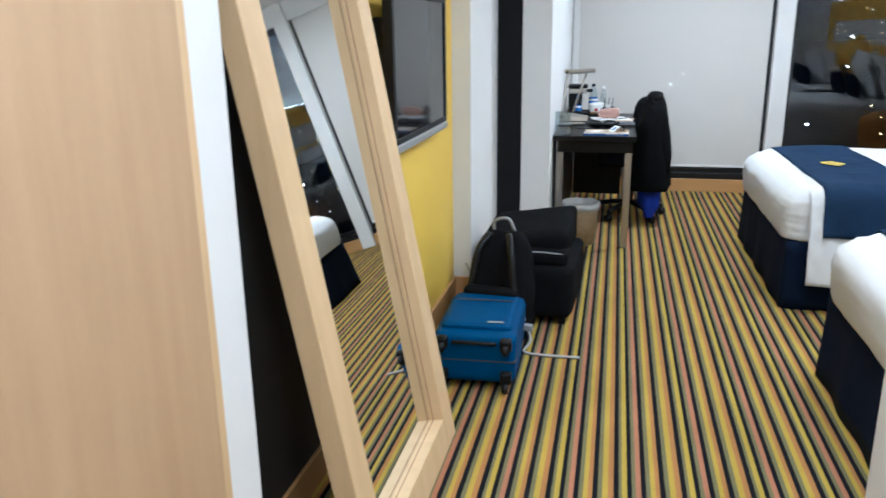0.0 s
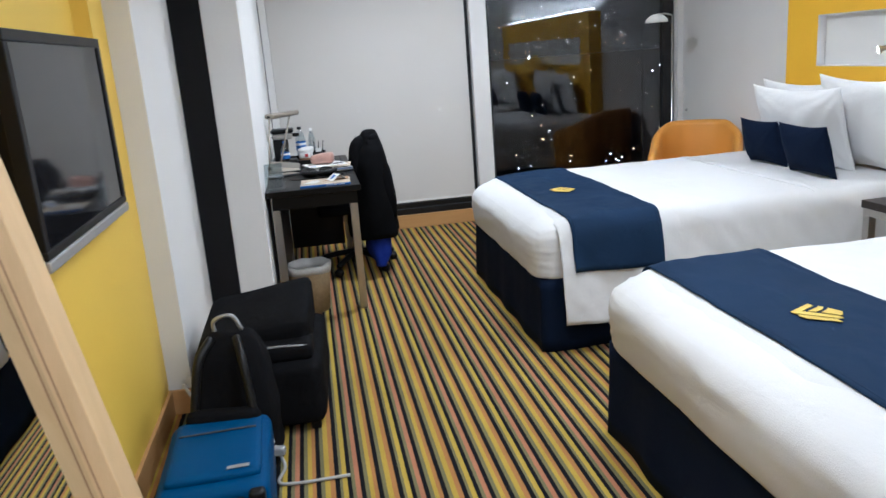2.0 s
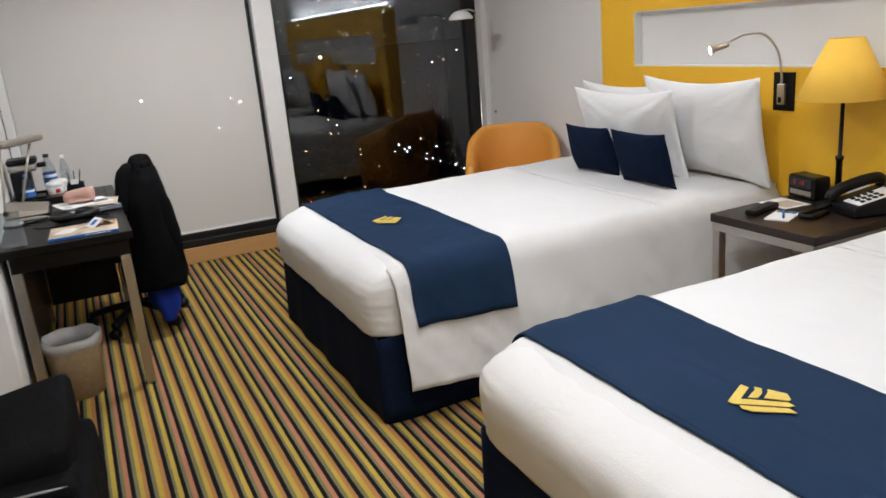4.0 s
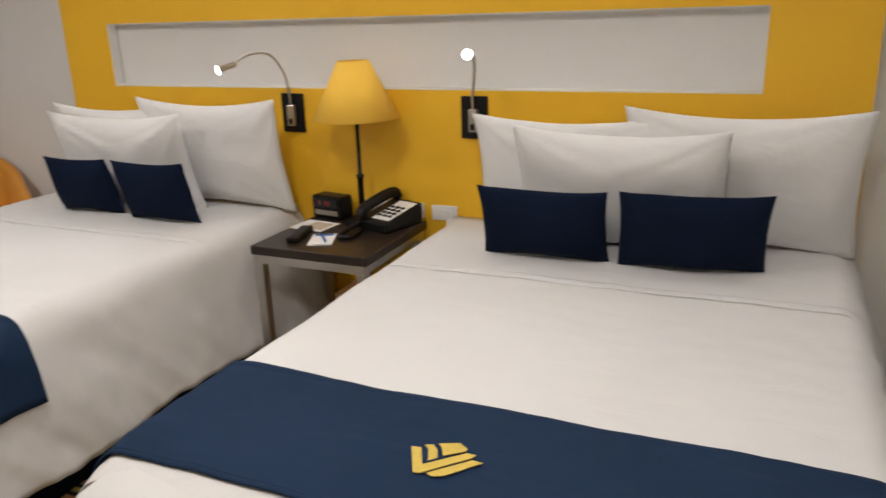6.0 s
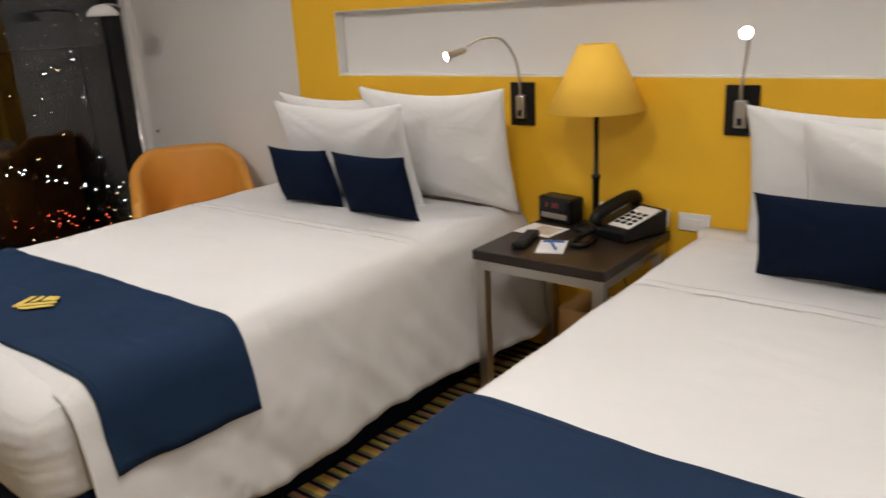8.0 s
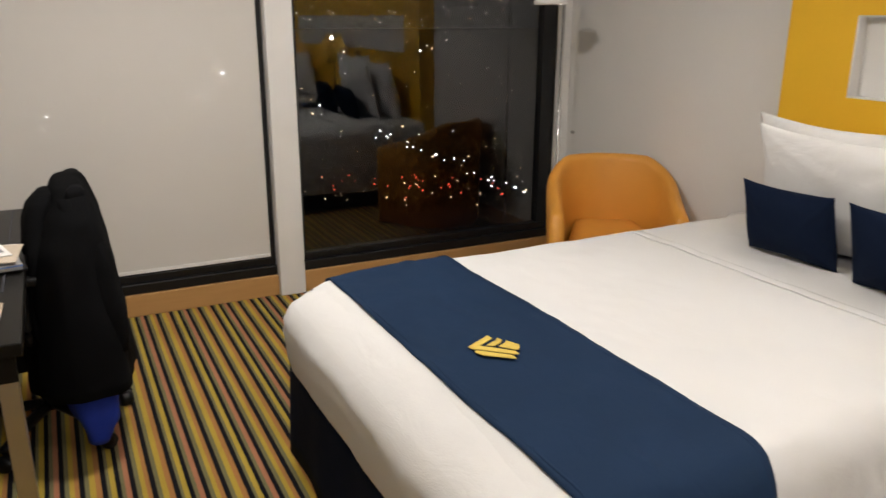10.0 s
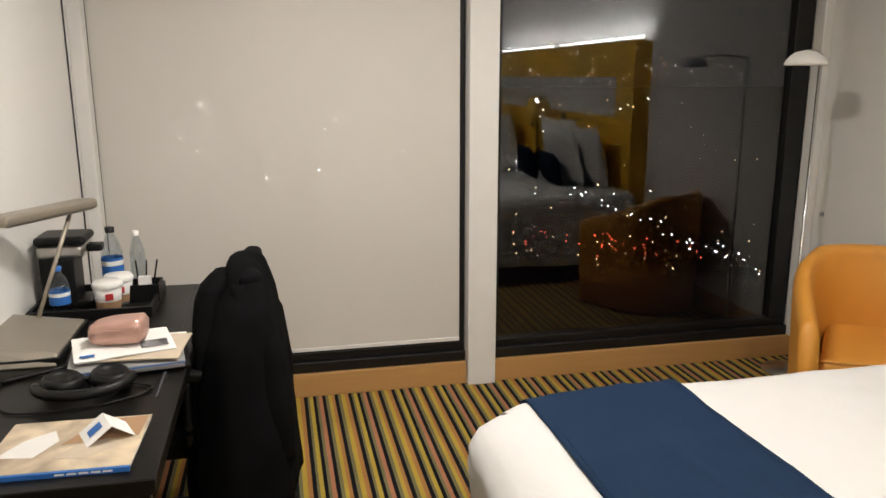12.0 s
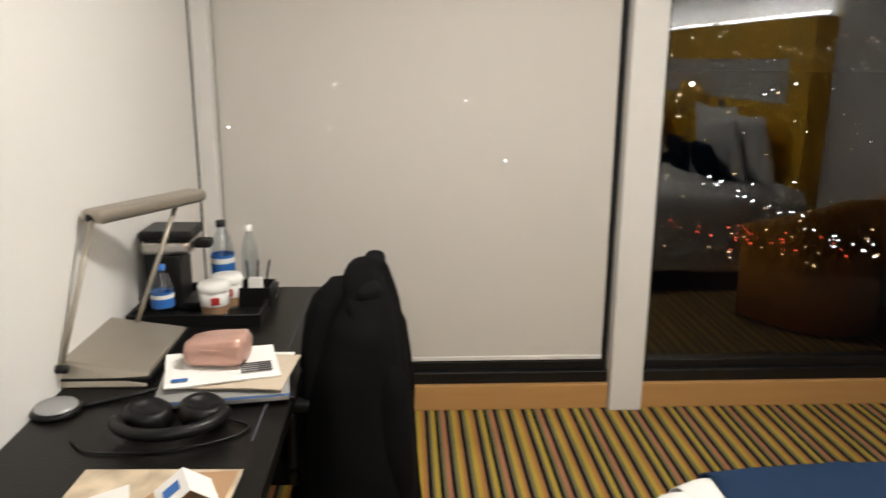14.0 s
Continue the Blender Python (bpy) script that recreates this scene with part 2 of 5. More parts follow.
# ---------------------------------------------------------------- shape helpers
def box(x0, x1, y0, y1, z0, z1, bevel=0.0, seg=2):
    bm = bmesh.new()
    bmesh.ops.create_cube(bm, size=1)
    for v in bm.verts:
        v.co = (x0 + (v.co.x + 0.5) * (x1 - x0), y0 + (v.co.y + 0.5) * (y1 - y0), z0 + (v.co.z + 0.5) * (z1 - z0))
    if bevel:
        bmesh.ops.bevel(bm, geom=bm.edges[:], offset=bevel, segments=seg, affect="EDGES", profile=0.5)
    return bm


def boxes(*specs, bevel=0.0):
    bm = bmesh.new()
    for sp in specs:
        me = bpy.data.meshes.new("tmp")
        b = box(*sp, bevel=bevel)
        b.to_mesh(me)
        b.free()
        bm.from_mesh(me)
        bpy.data.meshes.remove(me)
    return bm


def turn(profile, n=32, centre=(0, 0)):
    """A body of revolution from (radius, z) pairs."""
    bm = bmesh.new()
    rings = []
    for r, z in profile:
        if r <= 1e-6:
            rings.append([bm.verts.new((centre[0], centre[1], z))])
        else:
            rings.append([bm.verts.new((centre[0] + r * math.cos(2 * math.pi * k / n), centre[1] + r * math.sin(2 * math.pi * k / n), z)) for k in range(n)])
    for a, b in zip(rings, rings[1:]):
        for k in range(n):
            q = (k + 1) % n
            if len(a) == 1 and len(b) > 1:
                bm.faces.new((a[0], b[q], b[k]))
            elif len(b) == 1 and len(a) > 1:
                bm.faces.new((a[k], a[q], b[0]))
            elif len(a) > 1:
                bm.faces.new((a[k], a[q], b[q], b[k]))
    bmesh.ops.recalc_face_normals(bm, faces=bm.faces[:])
    return bm


def tube(points, r, n=10):
    """A round bar along a smooth line of points."""
    bm = bmesh.new()
    pts = [Vector(p) for p in points]
    rings = []
    for i, p in enumerate(pts):
        d = (pts[min(i + 1, len(pts) - 1)] - pts[max(i - 1, 0)]).normalized()
        side = d.cross(Vector((0, 0, 1)))
        if side.length < 1e-3:
            side = d.cross(Vector((1, 0, 0)))
        side.normalize()
        up = side.cross(d)
        rings.append([bm.verts.new(p + r * (math.cos(2 * math.pi * k / n) * side + math.sin(2 * math.pi * k / n) * up)) for k in range(n)])
    for a, b in zip(rings, rings[1:]):
        for k in range(n):
            bm.faces.new((a[k], a[(k + 1) % n], b[(k + 1) % n], b[k]))
    bm.faces.new(rings[0][::-1])
    bm.faces.new(rings[-1])
    bmesh.ops.recalc_face_normals(bm, faces=bm.faces[:])
    return bm


def bend(points, steps=24):
    """Catmull-Rom points through a few knots."""
    p = [Vector(q) for q in points]
    p = [2 * p[0] - p[1]] + p + [2 * p[-1] - p[-2]]
    out = []
    n = len(p) - 3
    for k in range(steps + 1):
        u = k / steps * n
        i = min(int(u), n - 1)
        t = u - i
        a, b, c, d = p[i:i + 4]
        out.append(0.5 * (2 * b + (c - a) * t + (2 * a - 5 * b + 4 * c - d) * t * t + (3 * b - a - 3 * c + d) * t ** 3))
    return out


def sheet(nu, nv, place, both=None):
    """A grid of nu x nv cells through place(u, v), u and v from 0 to 1."""
    bm = bmesh.new()
    vs = [[bm.verts.new(place(i / nu, j / nv)) for j in range(nv + 1)] for i in range(nu + 1)]
    for i in range(nu):
        for j in range(nv):
            bm.faces.new((vs[i][j], vs[i + 1][j], vs[i + 1][j + 1], vs[i][j + 1]))
    return bm


def loft(rings, caps=True):
    bm = bmesh.new()
    rs = [[bm.verts.new(p) for p in r] for r in rings]
    n = len(rs[0])
    for a, b in zip(rs, rs[1:]):
        for k in range(n):
            bm.faces.new((a[k], a[(k + 1) % n], b[(k + 1) % n], b[k]))
    if caps:
        bm.faces.new(rs[0][::-1])
        bm.faces.new(rs[-1])
    bmesh.ops.recalc_face_normals(bm, faces=bm.faces[:])
    return bm


def moved(bm, m):
    bm.transform(m)
    return bm


def mesh_object(name, bm, mat, smooth=False, thick=0.0):
    me = bpy.data.meshes.new(name)
    bm.to_mesh(me)
    bm.free()
    me.materials.append(mat)
    if smooth:
        for p in me.polygons:
            p.use_smooth = True
    ob = new(name, me)
    if thick:
        so = ob.modifiers.new("thickness", "SOLIDIFY")
        so.thickness, so.offset = thick, 0
    return ob


def root(name, x, y, z, label, category, group="", m=None):
    ob = new(name)
    ob.empty_display_size = 0.05
    ob.matrix_basis = m if m is not None else pose(x, y, z)
    return tagged(ob, label, category, group)


def part(name, bm, mat, parent, label="", smooth=False, thick=0.0, local=False):
    """One mesh under a thing; shaped in the world's metres unless local."""
    ob = mesh_object(name, bm, mat, smooth, thick)
    ob.parent = parent
    if not local:
        ob.matrix_parent_inverse = parent.matrix_basis.inverted()
    if label:
        ob["label"] = label
    return ob


def structure(name, bm, mat, label, category, smooth=False):
    return tagged(mesh_object(name, bm, mat, smooth), label, category, kind="structure")


def thing(name, bm, mat, label, category, smooth=False, group="", thick=0.0):
    return tagged(mesh_object(name, bm, mat, smooth, thick), label, category, group)


def wob(p, s, seed=0.0):
    return noise.noise(Vector((p[0] * s + seed, p[1] * s - seed, p[2] * s + 2 * seed)))


# ---------------------------------------------------------------- the room's shell
NX, EX, WY = -0.38, 3.16, 7.03          # desk wall, east wall, window plane
structure("floor", box(-1.3, 3.4, -2.2, 7.05, -0.12, 0), M_CARPET, "striped carpet in black, yellow, olive and salmon", "carpet")
structure("ceiling", box(-1.3, 3.4, -2.2, 7.3, CEIL, CEIL + 0.1), M_CEIL, "white painted ceiling", "ceiling")
structure("wall_east", box(EX, EX + 0.15, 1.1, 7.3, 0, CEIL), M_WALL, "plain off-white painted wall behind the headboards", "wall")
structure("wall_bathroom", boxes((0.478, 0.66, -2.2, 1.245, 0, CEIL), (0.66, 3.4, -2.2, 1.10, 0, CEIL)), M_WALL, "white painted block of wall beside the entry", "wall")
structure("wall_south", box(-1.3, 0.478, -2.2, -2.1, 0, CEIL), M_WALL, "white wall that ends the entry passage", "wall")
structure("wall_desk", box(-1.2, NX, 4.77, 7.0, 0, CEIL, 0.004), M_WALL, "white wall column and wall beside the desk", "wall")
structure("wall_column", box(-1.2, -0.715, 3.87, 4.768, 0, CEIL, 0.004), M_WALL, "white wall strip next to the yellow panel", "wall")
structure("stripe", box(-0.712, -0.560, 4.762, 4.7705, 0.2, CEIL), M_STRIPE, "black painted stripe up the white column", "stripe")
structure("wall_dark", box(-1.2, -0.88, 1.1, 2.30, 0, CEIL), M_CHARCOAL, "charcoal painted wall behind the leaning mirror", "wall")
# yellow wall with its shallow recess for the television
RY0, RY1, RZ0, RZ1 = 2.50, 3.66, 0.965, 1.92
structure("wall_west", boxes((-1.2, -0.875, 2.30, 3.868, 0, CEIL), (-0.875, -0.815, 2.30, RY0, 0, CEIL), (-0.875, -0.815, RY1, 3.868, 0, CEIL),
          (-0.875, -0.815, RY0, RY1, 0, RZ0), (-0.875, -0.815, RY0, RY1, RZ1, CEIL)), M_YELLOWTV, "lemon yellow wall with a shallow recess for the television", "wall")
# closet: maple side panel and white edge
structure("wall_closet", box(-1.2, -0.605, 0.99, 1.098, 0, CEIL, 0.004), M_WALL, "white end of the closet wall", "wall")
closet = root("closet", -0.9, -0.5, 0, "pale maple veneer closet front beside the entry", "closet")
part("panel", box(-1.2, -0.60, -2.1, 0.965, 0.0, CEIL, 0.004), M_MAPLE, closet)
part("edge_strip", box(-1.0, -0.603, 0.966, 0.9895, 0.0, CEIL, 0.002), M_FRAMEWOOD, closet)

# baseboards
BH = 0.112
structure("baseboard", box(-0.815, -0.80, 2.36, 3.868, 0, BH, 0.003), M_BASE, "warm wood baseboard", "baseboard")
structure("baseboard", box(-0.715, -0.70, 3.856, 4.755, 0, BH, 0.003), M_BASE, "warm wood baseboard", "baseboard")
structure("baseboard", box(-0.814, -0.701, 3.853, 3.868, 0, BH, 0.003), M_BASE, "warm wood baseboard", "baseboard")
structure("baseboard", box(-0.70, NX + 0.014, 4.755, 4.769, 0, BH, 0.003), M_BASE, "warm wood baseboard", "baseboard")
structure("baseboard", box(NX, NX + 0.014, 4.77, 6.99, 0, BH, 0.003), M_BASE, "warm wood baseboard", "baseboard")
structure("baseboard", box(-0.88, -0.865, 1.1, 2.30, 0, BH, 0.003), M_BASE, "warm wood baseboard", "baseboard")
structure("baseboard", box(3.145, EX, 5.315, 7.0, 0, BH, 0.003), M_BASE, "warm wood baseboard", "baseboard")
structure("baseboard", box(3.145, EX, 1.10, 1.59, 0, BH, 0.003), M_BASE, "warm wood baseboard", "baseboard")
structure("baseboard", box(NX + 0.015, 1.288, 7.012, 7.05, 0, BH, 0.003), M_BASE, "warm wood baseboard below the window", "baseboard")
structure("baseboard", box(1.432, 3.144, 7.012, 7.05, 0, BH, 0.003), M_BASE, "warm wood baseboard below the window", "baseboard")

# window wall
WT = 2.32
structure("wall_north", boxes((-1.2, 3.3, 7.02, 7.3, WT, CEIL), (-1.2, NX, 7.0, 7.3, 0, WT), (3.16, 3.3, 7.02, 7.3, 0, WT), (NX, 3.16, 7.10, 7.3, -0.3, BH)), M_WALL,
          "white wall above and beside the windows", "wall")
structure("trim", box(NX, NX + 0.055, 6.965, 7.04, BH, CEIL, 0.004), M_WHITEMETAL, "white trim at the window's edge", "trim")
structure("trim", box(NX + 0.0005, NX + 0.006, 6.90, 6.906, BH, CEIL), M_INK, "dark open joint beside the window trim", "joint")
structure("trim", box(3.105, 3.158, 6.985, 7.06, BH, CEIL, 0.004), M_WHITEMETAL, "white trim at the window's edge", "trim")
structure("trim", box(1.29, 1.43, 6.985, 7.12, 0, CEIL, 0.004), M_WHITEMETAL, "white square mullion between the two windows", "mullion")
for k, (x0, x1) in enumerate(((NX + 0.02, 1.288), (1.432, 3.103))):
    wname = "window_1" if k == 0 else "window_2"
    win = new(wname)
    win.matrix_basis = pose((x0 + x1) / 2, 7.08, BH)
    tagged(win, "tall night window in a black frame", "window", kind="structure")
    part("window_frame", boxes((x0, x1, 7.035, 7.12, BH, 0.165), (x0, x1, 7.06, 7.12, 0.165, 0.205), (x0, x1, 7.06, 7.12, WT - 0.06, WT), (x0, x0 + 0.03, 7.06, 7.12, 0.205, WT - 0.06),
         (x1 - (0.10 if k else 0.03), x1, 7.06, 7.12, 0.205, WT - 0.06), bevel=0.004), M_BLACKFRAME, win)
    pane = part("pane", box(x0 + 0.03, x1 - (0.10 if k else 0.03), 7.09, 7.094, 0.205, WT - 0.06), M_GLASS, win)
    pane.visible_shadow = False
blind = root("roller_blind", 0.45, 7.03, 0.22, "light grey screen roller blind pulled down over the window", "blind")
part("fabric", sheet(24, 30, lambda u, v: (NX + 0.055 + (1.203 - NX) * u, 7.047 + 0.0015 * math.sin(9 * u + 2 * v), 0.235 + (WT - 0.185) * v)), M_BLIND, blind, smooth=True)
part("bottom_bar", box(NX + 0.055, 1.258, 7.041, 7.053, 0.217, 0.236, 0.003), M_WHITEMETAL, blind)
part("roller", moved(turn([(0, -0.8), (0.03, -0.8), (0.03, 0.8), (0, 0.8)], 20), pose(0.46, 7.07, WT + 0.06, 0, 90, 0)), M_WHITEMETAL, blind)

# headboard panel with its long niche
PX = 3.02
PY0, PY1, PZ = 1.595, 5.31, 1.755
NY0, NY1, NZ0, NZ1 = 1.947, 5.01, 1.188, 1.492
panel = root("headboard_panel", 3.09, 3.45, 0, "golden yellow wall panel behind both beds with a long white niche", "headboard")
part("face", boxes((PX, EX - 0.002, PY0, PY1, 0, NZ0), (PX, EX - 0.002, PY0, PY1, NZ1, PZ), (PX, EX - 0.002, PY0, NY0, NZ0, NZ1), (PX, EX - 0.002, NY1, PY1, NZ0, NZ1)), M_YELLOW, panel)
part("niche_back", box(3.075, EX - 0.004, NY0, NY1, NZ0, NZ1), M_WALL, panel, "white painted back of the niche")
for z0, z1 in ((NZ0, NZ0 + 0.006), (NZ1 - 0.006, NZ1)):
    part("niche_ledge", box(PX + 0.003, 3.075, NY0, NY1, z0, z1), M_WALL, panel, "white niche ledge")
for y0, y1 in ((NY0, NY0 + 0.006), (NY1 - 0.006, NY1)):
    part("niche_end", box(PX + 0.003, 3.075, y0, y1, NZ0 + 0.006, NZ1 - 0.006), M_WALL, panel, "white niche end")
for y in (2.5, 4.4):
    tb = root("tube_light", 3.11, y, PZ, "lit white fluorescent tube on top of the headboard panel", "light", "cove tubes")
    part("tube", moved(turn([(0, -0.85), (0.013, -0.85), (0.013, 0.85), (0, 0.85)], 12), pose(3.11, y, PZ + 0.03, 90, 0, 0)), M_TUBE, tb, smooth=True)
    part("batten", box(3.085, 3.135, y - 0.87, y + 0.87, PZ + 0.001, PZ + 0.015, 0.002), M_WHITE, tb)
# invented fittings around the added ceiling lamps
for x, y, watts in ADDED_DOWNLIGHTS:
    dl = root("added_downlight", x, y, CEIL, "round ceiling light, out of view, added to light the room", "light", "ceiling downlights")
    part("rim", turn([(0.17, CEIL - 0.001), (0.19, CEIL - 0.001), (0.19, CEIL - 0.012), (0.17, CEIL - 0.008)], 28, (x, y)), M_WHITE, dl, smooth=True)
    part("lens", turn([(0.168, CEIL - 0.004), (0, CEIL - 0.004)], 28, (x, y)), M_DOWN, dl)


# ---------------------------------------------------------------- beds
def crossline(y0, y1, ztop, low0, low1, r=0.09, out=0.03):
    """A path across a bed: up the near side, over, down the far side. Returns a function of s in 0..1."""
    pts = [Vector((0, y0 - out - 0.012, low0))]
    for k in range(0, 7):
        a = math.pi - k / 6 * math.pi / 2
        pts.append(Vector((0, y0 - out + r + r * math.cos(a), ztop - r + r * math.sin(a))))
    for k in range(0, 7):
        a = math.pi / 2 - k / 6 * math.pi / 2
        pts.append(Vector((0, y1 + out - r + r * math.cos(a), ztop - r + r * math.sin(a))))
    pts.append(Vector((0, y1 + out + 0.012, low1)))
    acc = [0.0]
    for a, b in zip(pts, pts[1:]):
        acc.append(acc[-1] + (b - a).length)

    def at(s):
        d = s * acc[-1]
        for i in range(len(pts) - 1):
            if d <= acc[i + 1] or i == len(pts) - 2:
                return pts[i].lerp(pts[i + 1], (d - acc[i]) / (acc[i + 1] - acc[i]))
    return at


def sag(x):
    """How far the soft foot of a bed slopes down."""
    return 0.030 * max(0.0, (1.24 - x) / 0.30) ** 2


def drape(x0, x1, y0, y1, ztop, low, nu, nv, seed, fold=0.012, lift=0.0, flare=0.0):
    def place(u, v):
        x = x0 + (x1 - x0) * u
        lo = low(x)
        p = crossline(y0, y1, ztop + lift, lo, lo, out=0.03 + lift)(v)
        down = max(0.0, (ztop - 0.05 - p.z)) / ztop
        side = -1 if v < 0.5 else 1
        w = wob((x + 0.5 * p.z, p.z * 0.35, side), 5.5, seed) * 1.2 + 0.7 * wob((x + 0.8 * p.z, p.z * 0.3, side), 11, seed) + 0.25 * wob((x - 0.9 * p.z, p.z * 0.4, side), 22, seed)
        crest = max(0.0, 1 - 4.5 * abs(wob((x + 0.9 * p.z, 0.5 * p.z - 0.3 * x, side), 4.2, seed + 4)))
        crest += 0.6 * max(0.0, 1 - 4 * abs(wob((x + 0.4 * p.z, 0.6 * p.z, side), 8, seed + 6)))
        p.y += side * ((0.15 + down) * fold * 2.2 * (w + 0.55) + (0.35 * fold * crest * (0.3 + down) if lift == 0 else 0)) if p.z < ztop - 0.03 else 0
        p.y += side * 0.05 * down
        if side < 0 and x > 2.3:
            p.y -= flare * min(1.0, (x - 2.3) / 0.45) ** 1.5 * down
        if p.z >= ztop - 0.03:
            p.z += 0.006 * wob((x, p.y, 0), 4, seed) + 0.0022 * wob((x, p.y, 0), 15, seed + 3) + lift * 0.7 * max(0, wob((x * 1.4, p.y * 0.45, 0), 11, seed + 9)) + lift * 0.5 * max(0.0, 1 - 6 * abs(wob((x * 1.6, p.y * 0.5, 1), 4, seed + 12)))
            p.z -= sag(x)
        elif p.z > 0.45:
            p.z -= sag(x) * (p.z - 0.45) / (ztop - 0.48)
        if lift == 0 and p.z > ztop - 0.13:
            p.z -= 0.014 * max(0.0, (1.035 - x) / 0.05) * min(1, (p.z - ztop + 0.13) / 0.06)
        return (x, p.y, p.z)
    return sheet(nu, nv, place)


def cushion(w, h, t, pinch=0.06, n=22, seed=0.0, crease=0.006):
    """A stuffed pillow in its own xz plane, thick in y, with drawn-out corners; its base edge at z = 0."""
    bm = bmesh.new()
    grid = {}
    for side in (1, -1):
        for i in range(n + 1):
            for j in range(n + 1):
                u, v = 2 * i / n - 1, 2 * j / n - 1
                rim = i in (0, n) or j in (0, n)
                x = u * w / 2 * (1 - pinch * 0.45 * (1 - v * v) * abs(u))
                z = v * h / 2 * (1 - pinch * 1.2 * (1 - u * u) * abs(v))
                th = t / 2 * (1 - abs(u) ** 2.6) ** 0.62 * (1 - abs(v) ** 2.6) ** 0.62
                ray = math.atan2(abs(v) - 1.05, abs(u) - 1.05)
                k = wob((x, z, side), 4.5, seed) * crease * 2.0 + wob((ray * 0.8, math.copysign(1, u), math.copysign(1, v)), 5, seed) * crease * 1.6 * (u * u * v * v + 0.3)
                y = 0 if rim else side * (th + k * min(1, 4 * th / t))
                key = (i, j) if rim else (i, j, side)
                if key not in grid:
                    grid[key] = bm.verts.new((x + 0.004 * wob((x, z, 1), 9, seed), y, z + h / 2 * (1 - pinch * 0.6)))
        for i in range(n):
            for j in range(n):
                q = [grid[(a, b) if (a in (0, n) or b in (0, n)) else (a, b, side)] for a, b in ((i, j), (i + 1, j), (i + 1, j + 1), (i, j + 1))]
                bm.faces.new(q if side < 0 else q[::-1])
    return bm


def patch(pts, h=0.0018):
    """A flat embroidered shape with an outline of (x, y) points."""
    bm = bmesh.new()
    lo = [bm.verts.new((x, y, 0)) for x, y in pts]
    hi = [bm.verts.new((x, y, h)) for x, y in pts]
    bm.faces.new(hi)
    for k in range(len(pts)):
        q = (k + 1) % len(pts)
        bm.faces.new((lo[k], lo[q], hi[q], hi[k]))
    bmesh.ops.triangulate(bm, faces=[f for f in bm.faces if len(f.verts) > 4])
    bmesh.ops.recalc_face_normals(bm, faces=bm.faces[:])
    return bm


# a hooked bar, two short bars inside the hook and one long bar below it
EMBLEM = (((-0.53, 0.03), (-0.39, 0.05), (-0.21, -0.31), (0.24, 0.13), (0.37, 0.13), (0.34, 0.04), (-0.17, -0.50), (-0.26, -0.51)),
          ((-0.37, 0.13), (-0.26, 0.17), (-0.16, 0.07), (-0.09, -0.10), (-0.18, -0.20), (-0.29, 0.06)),
          ((-0.20, 0.22), (0.06, 0.33), (0.21, 0.23), (0.21, 0.17), (-0.04, -0.03), (-0.13, 0.15)),
          ((-0.08, -0.47), (0.37, 0.0), (0.52, -0.01), (0.15, -0.45), (0.0, -0.51)))


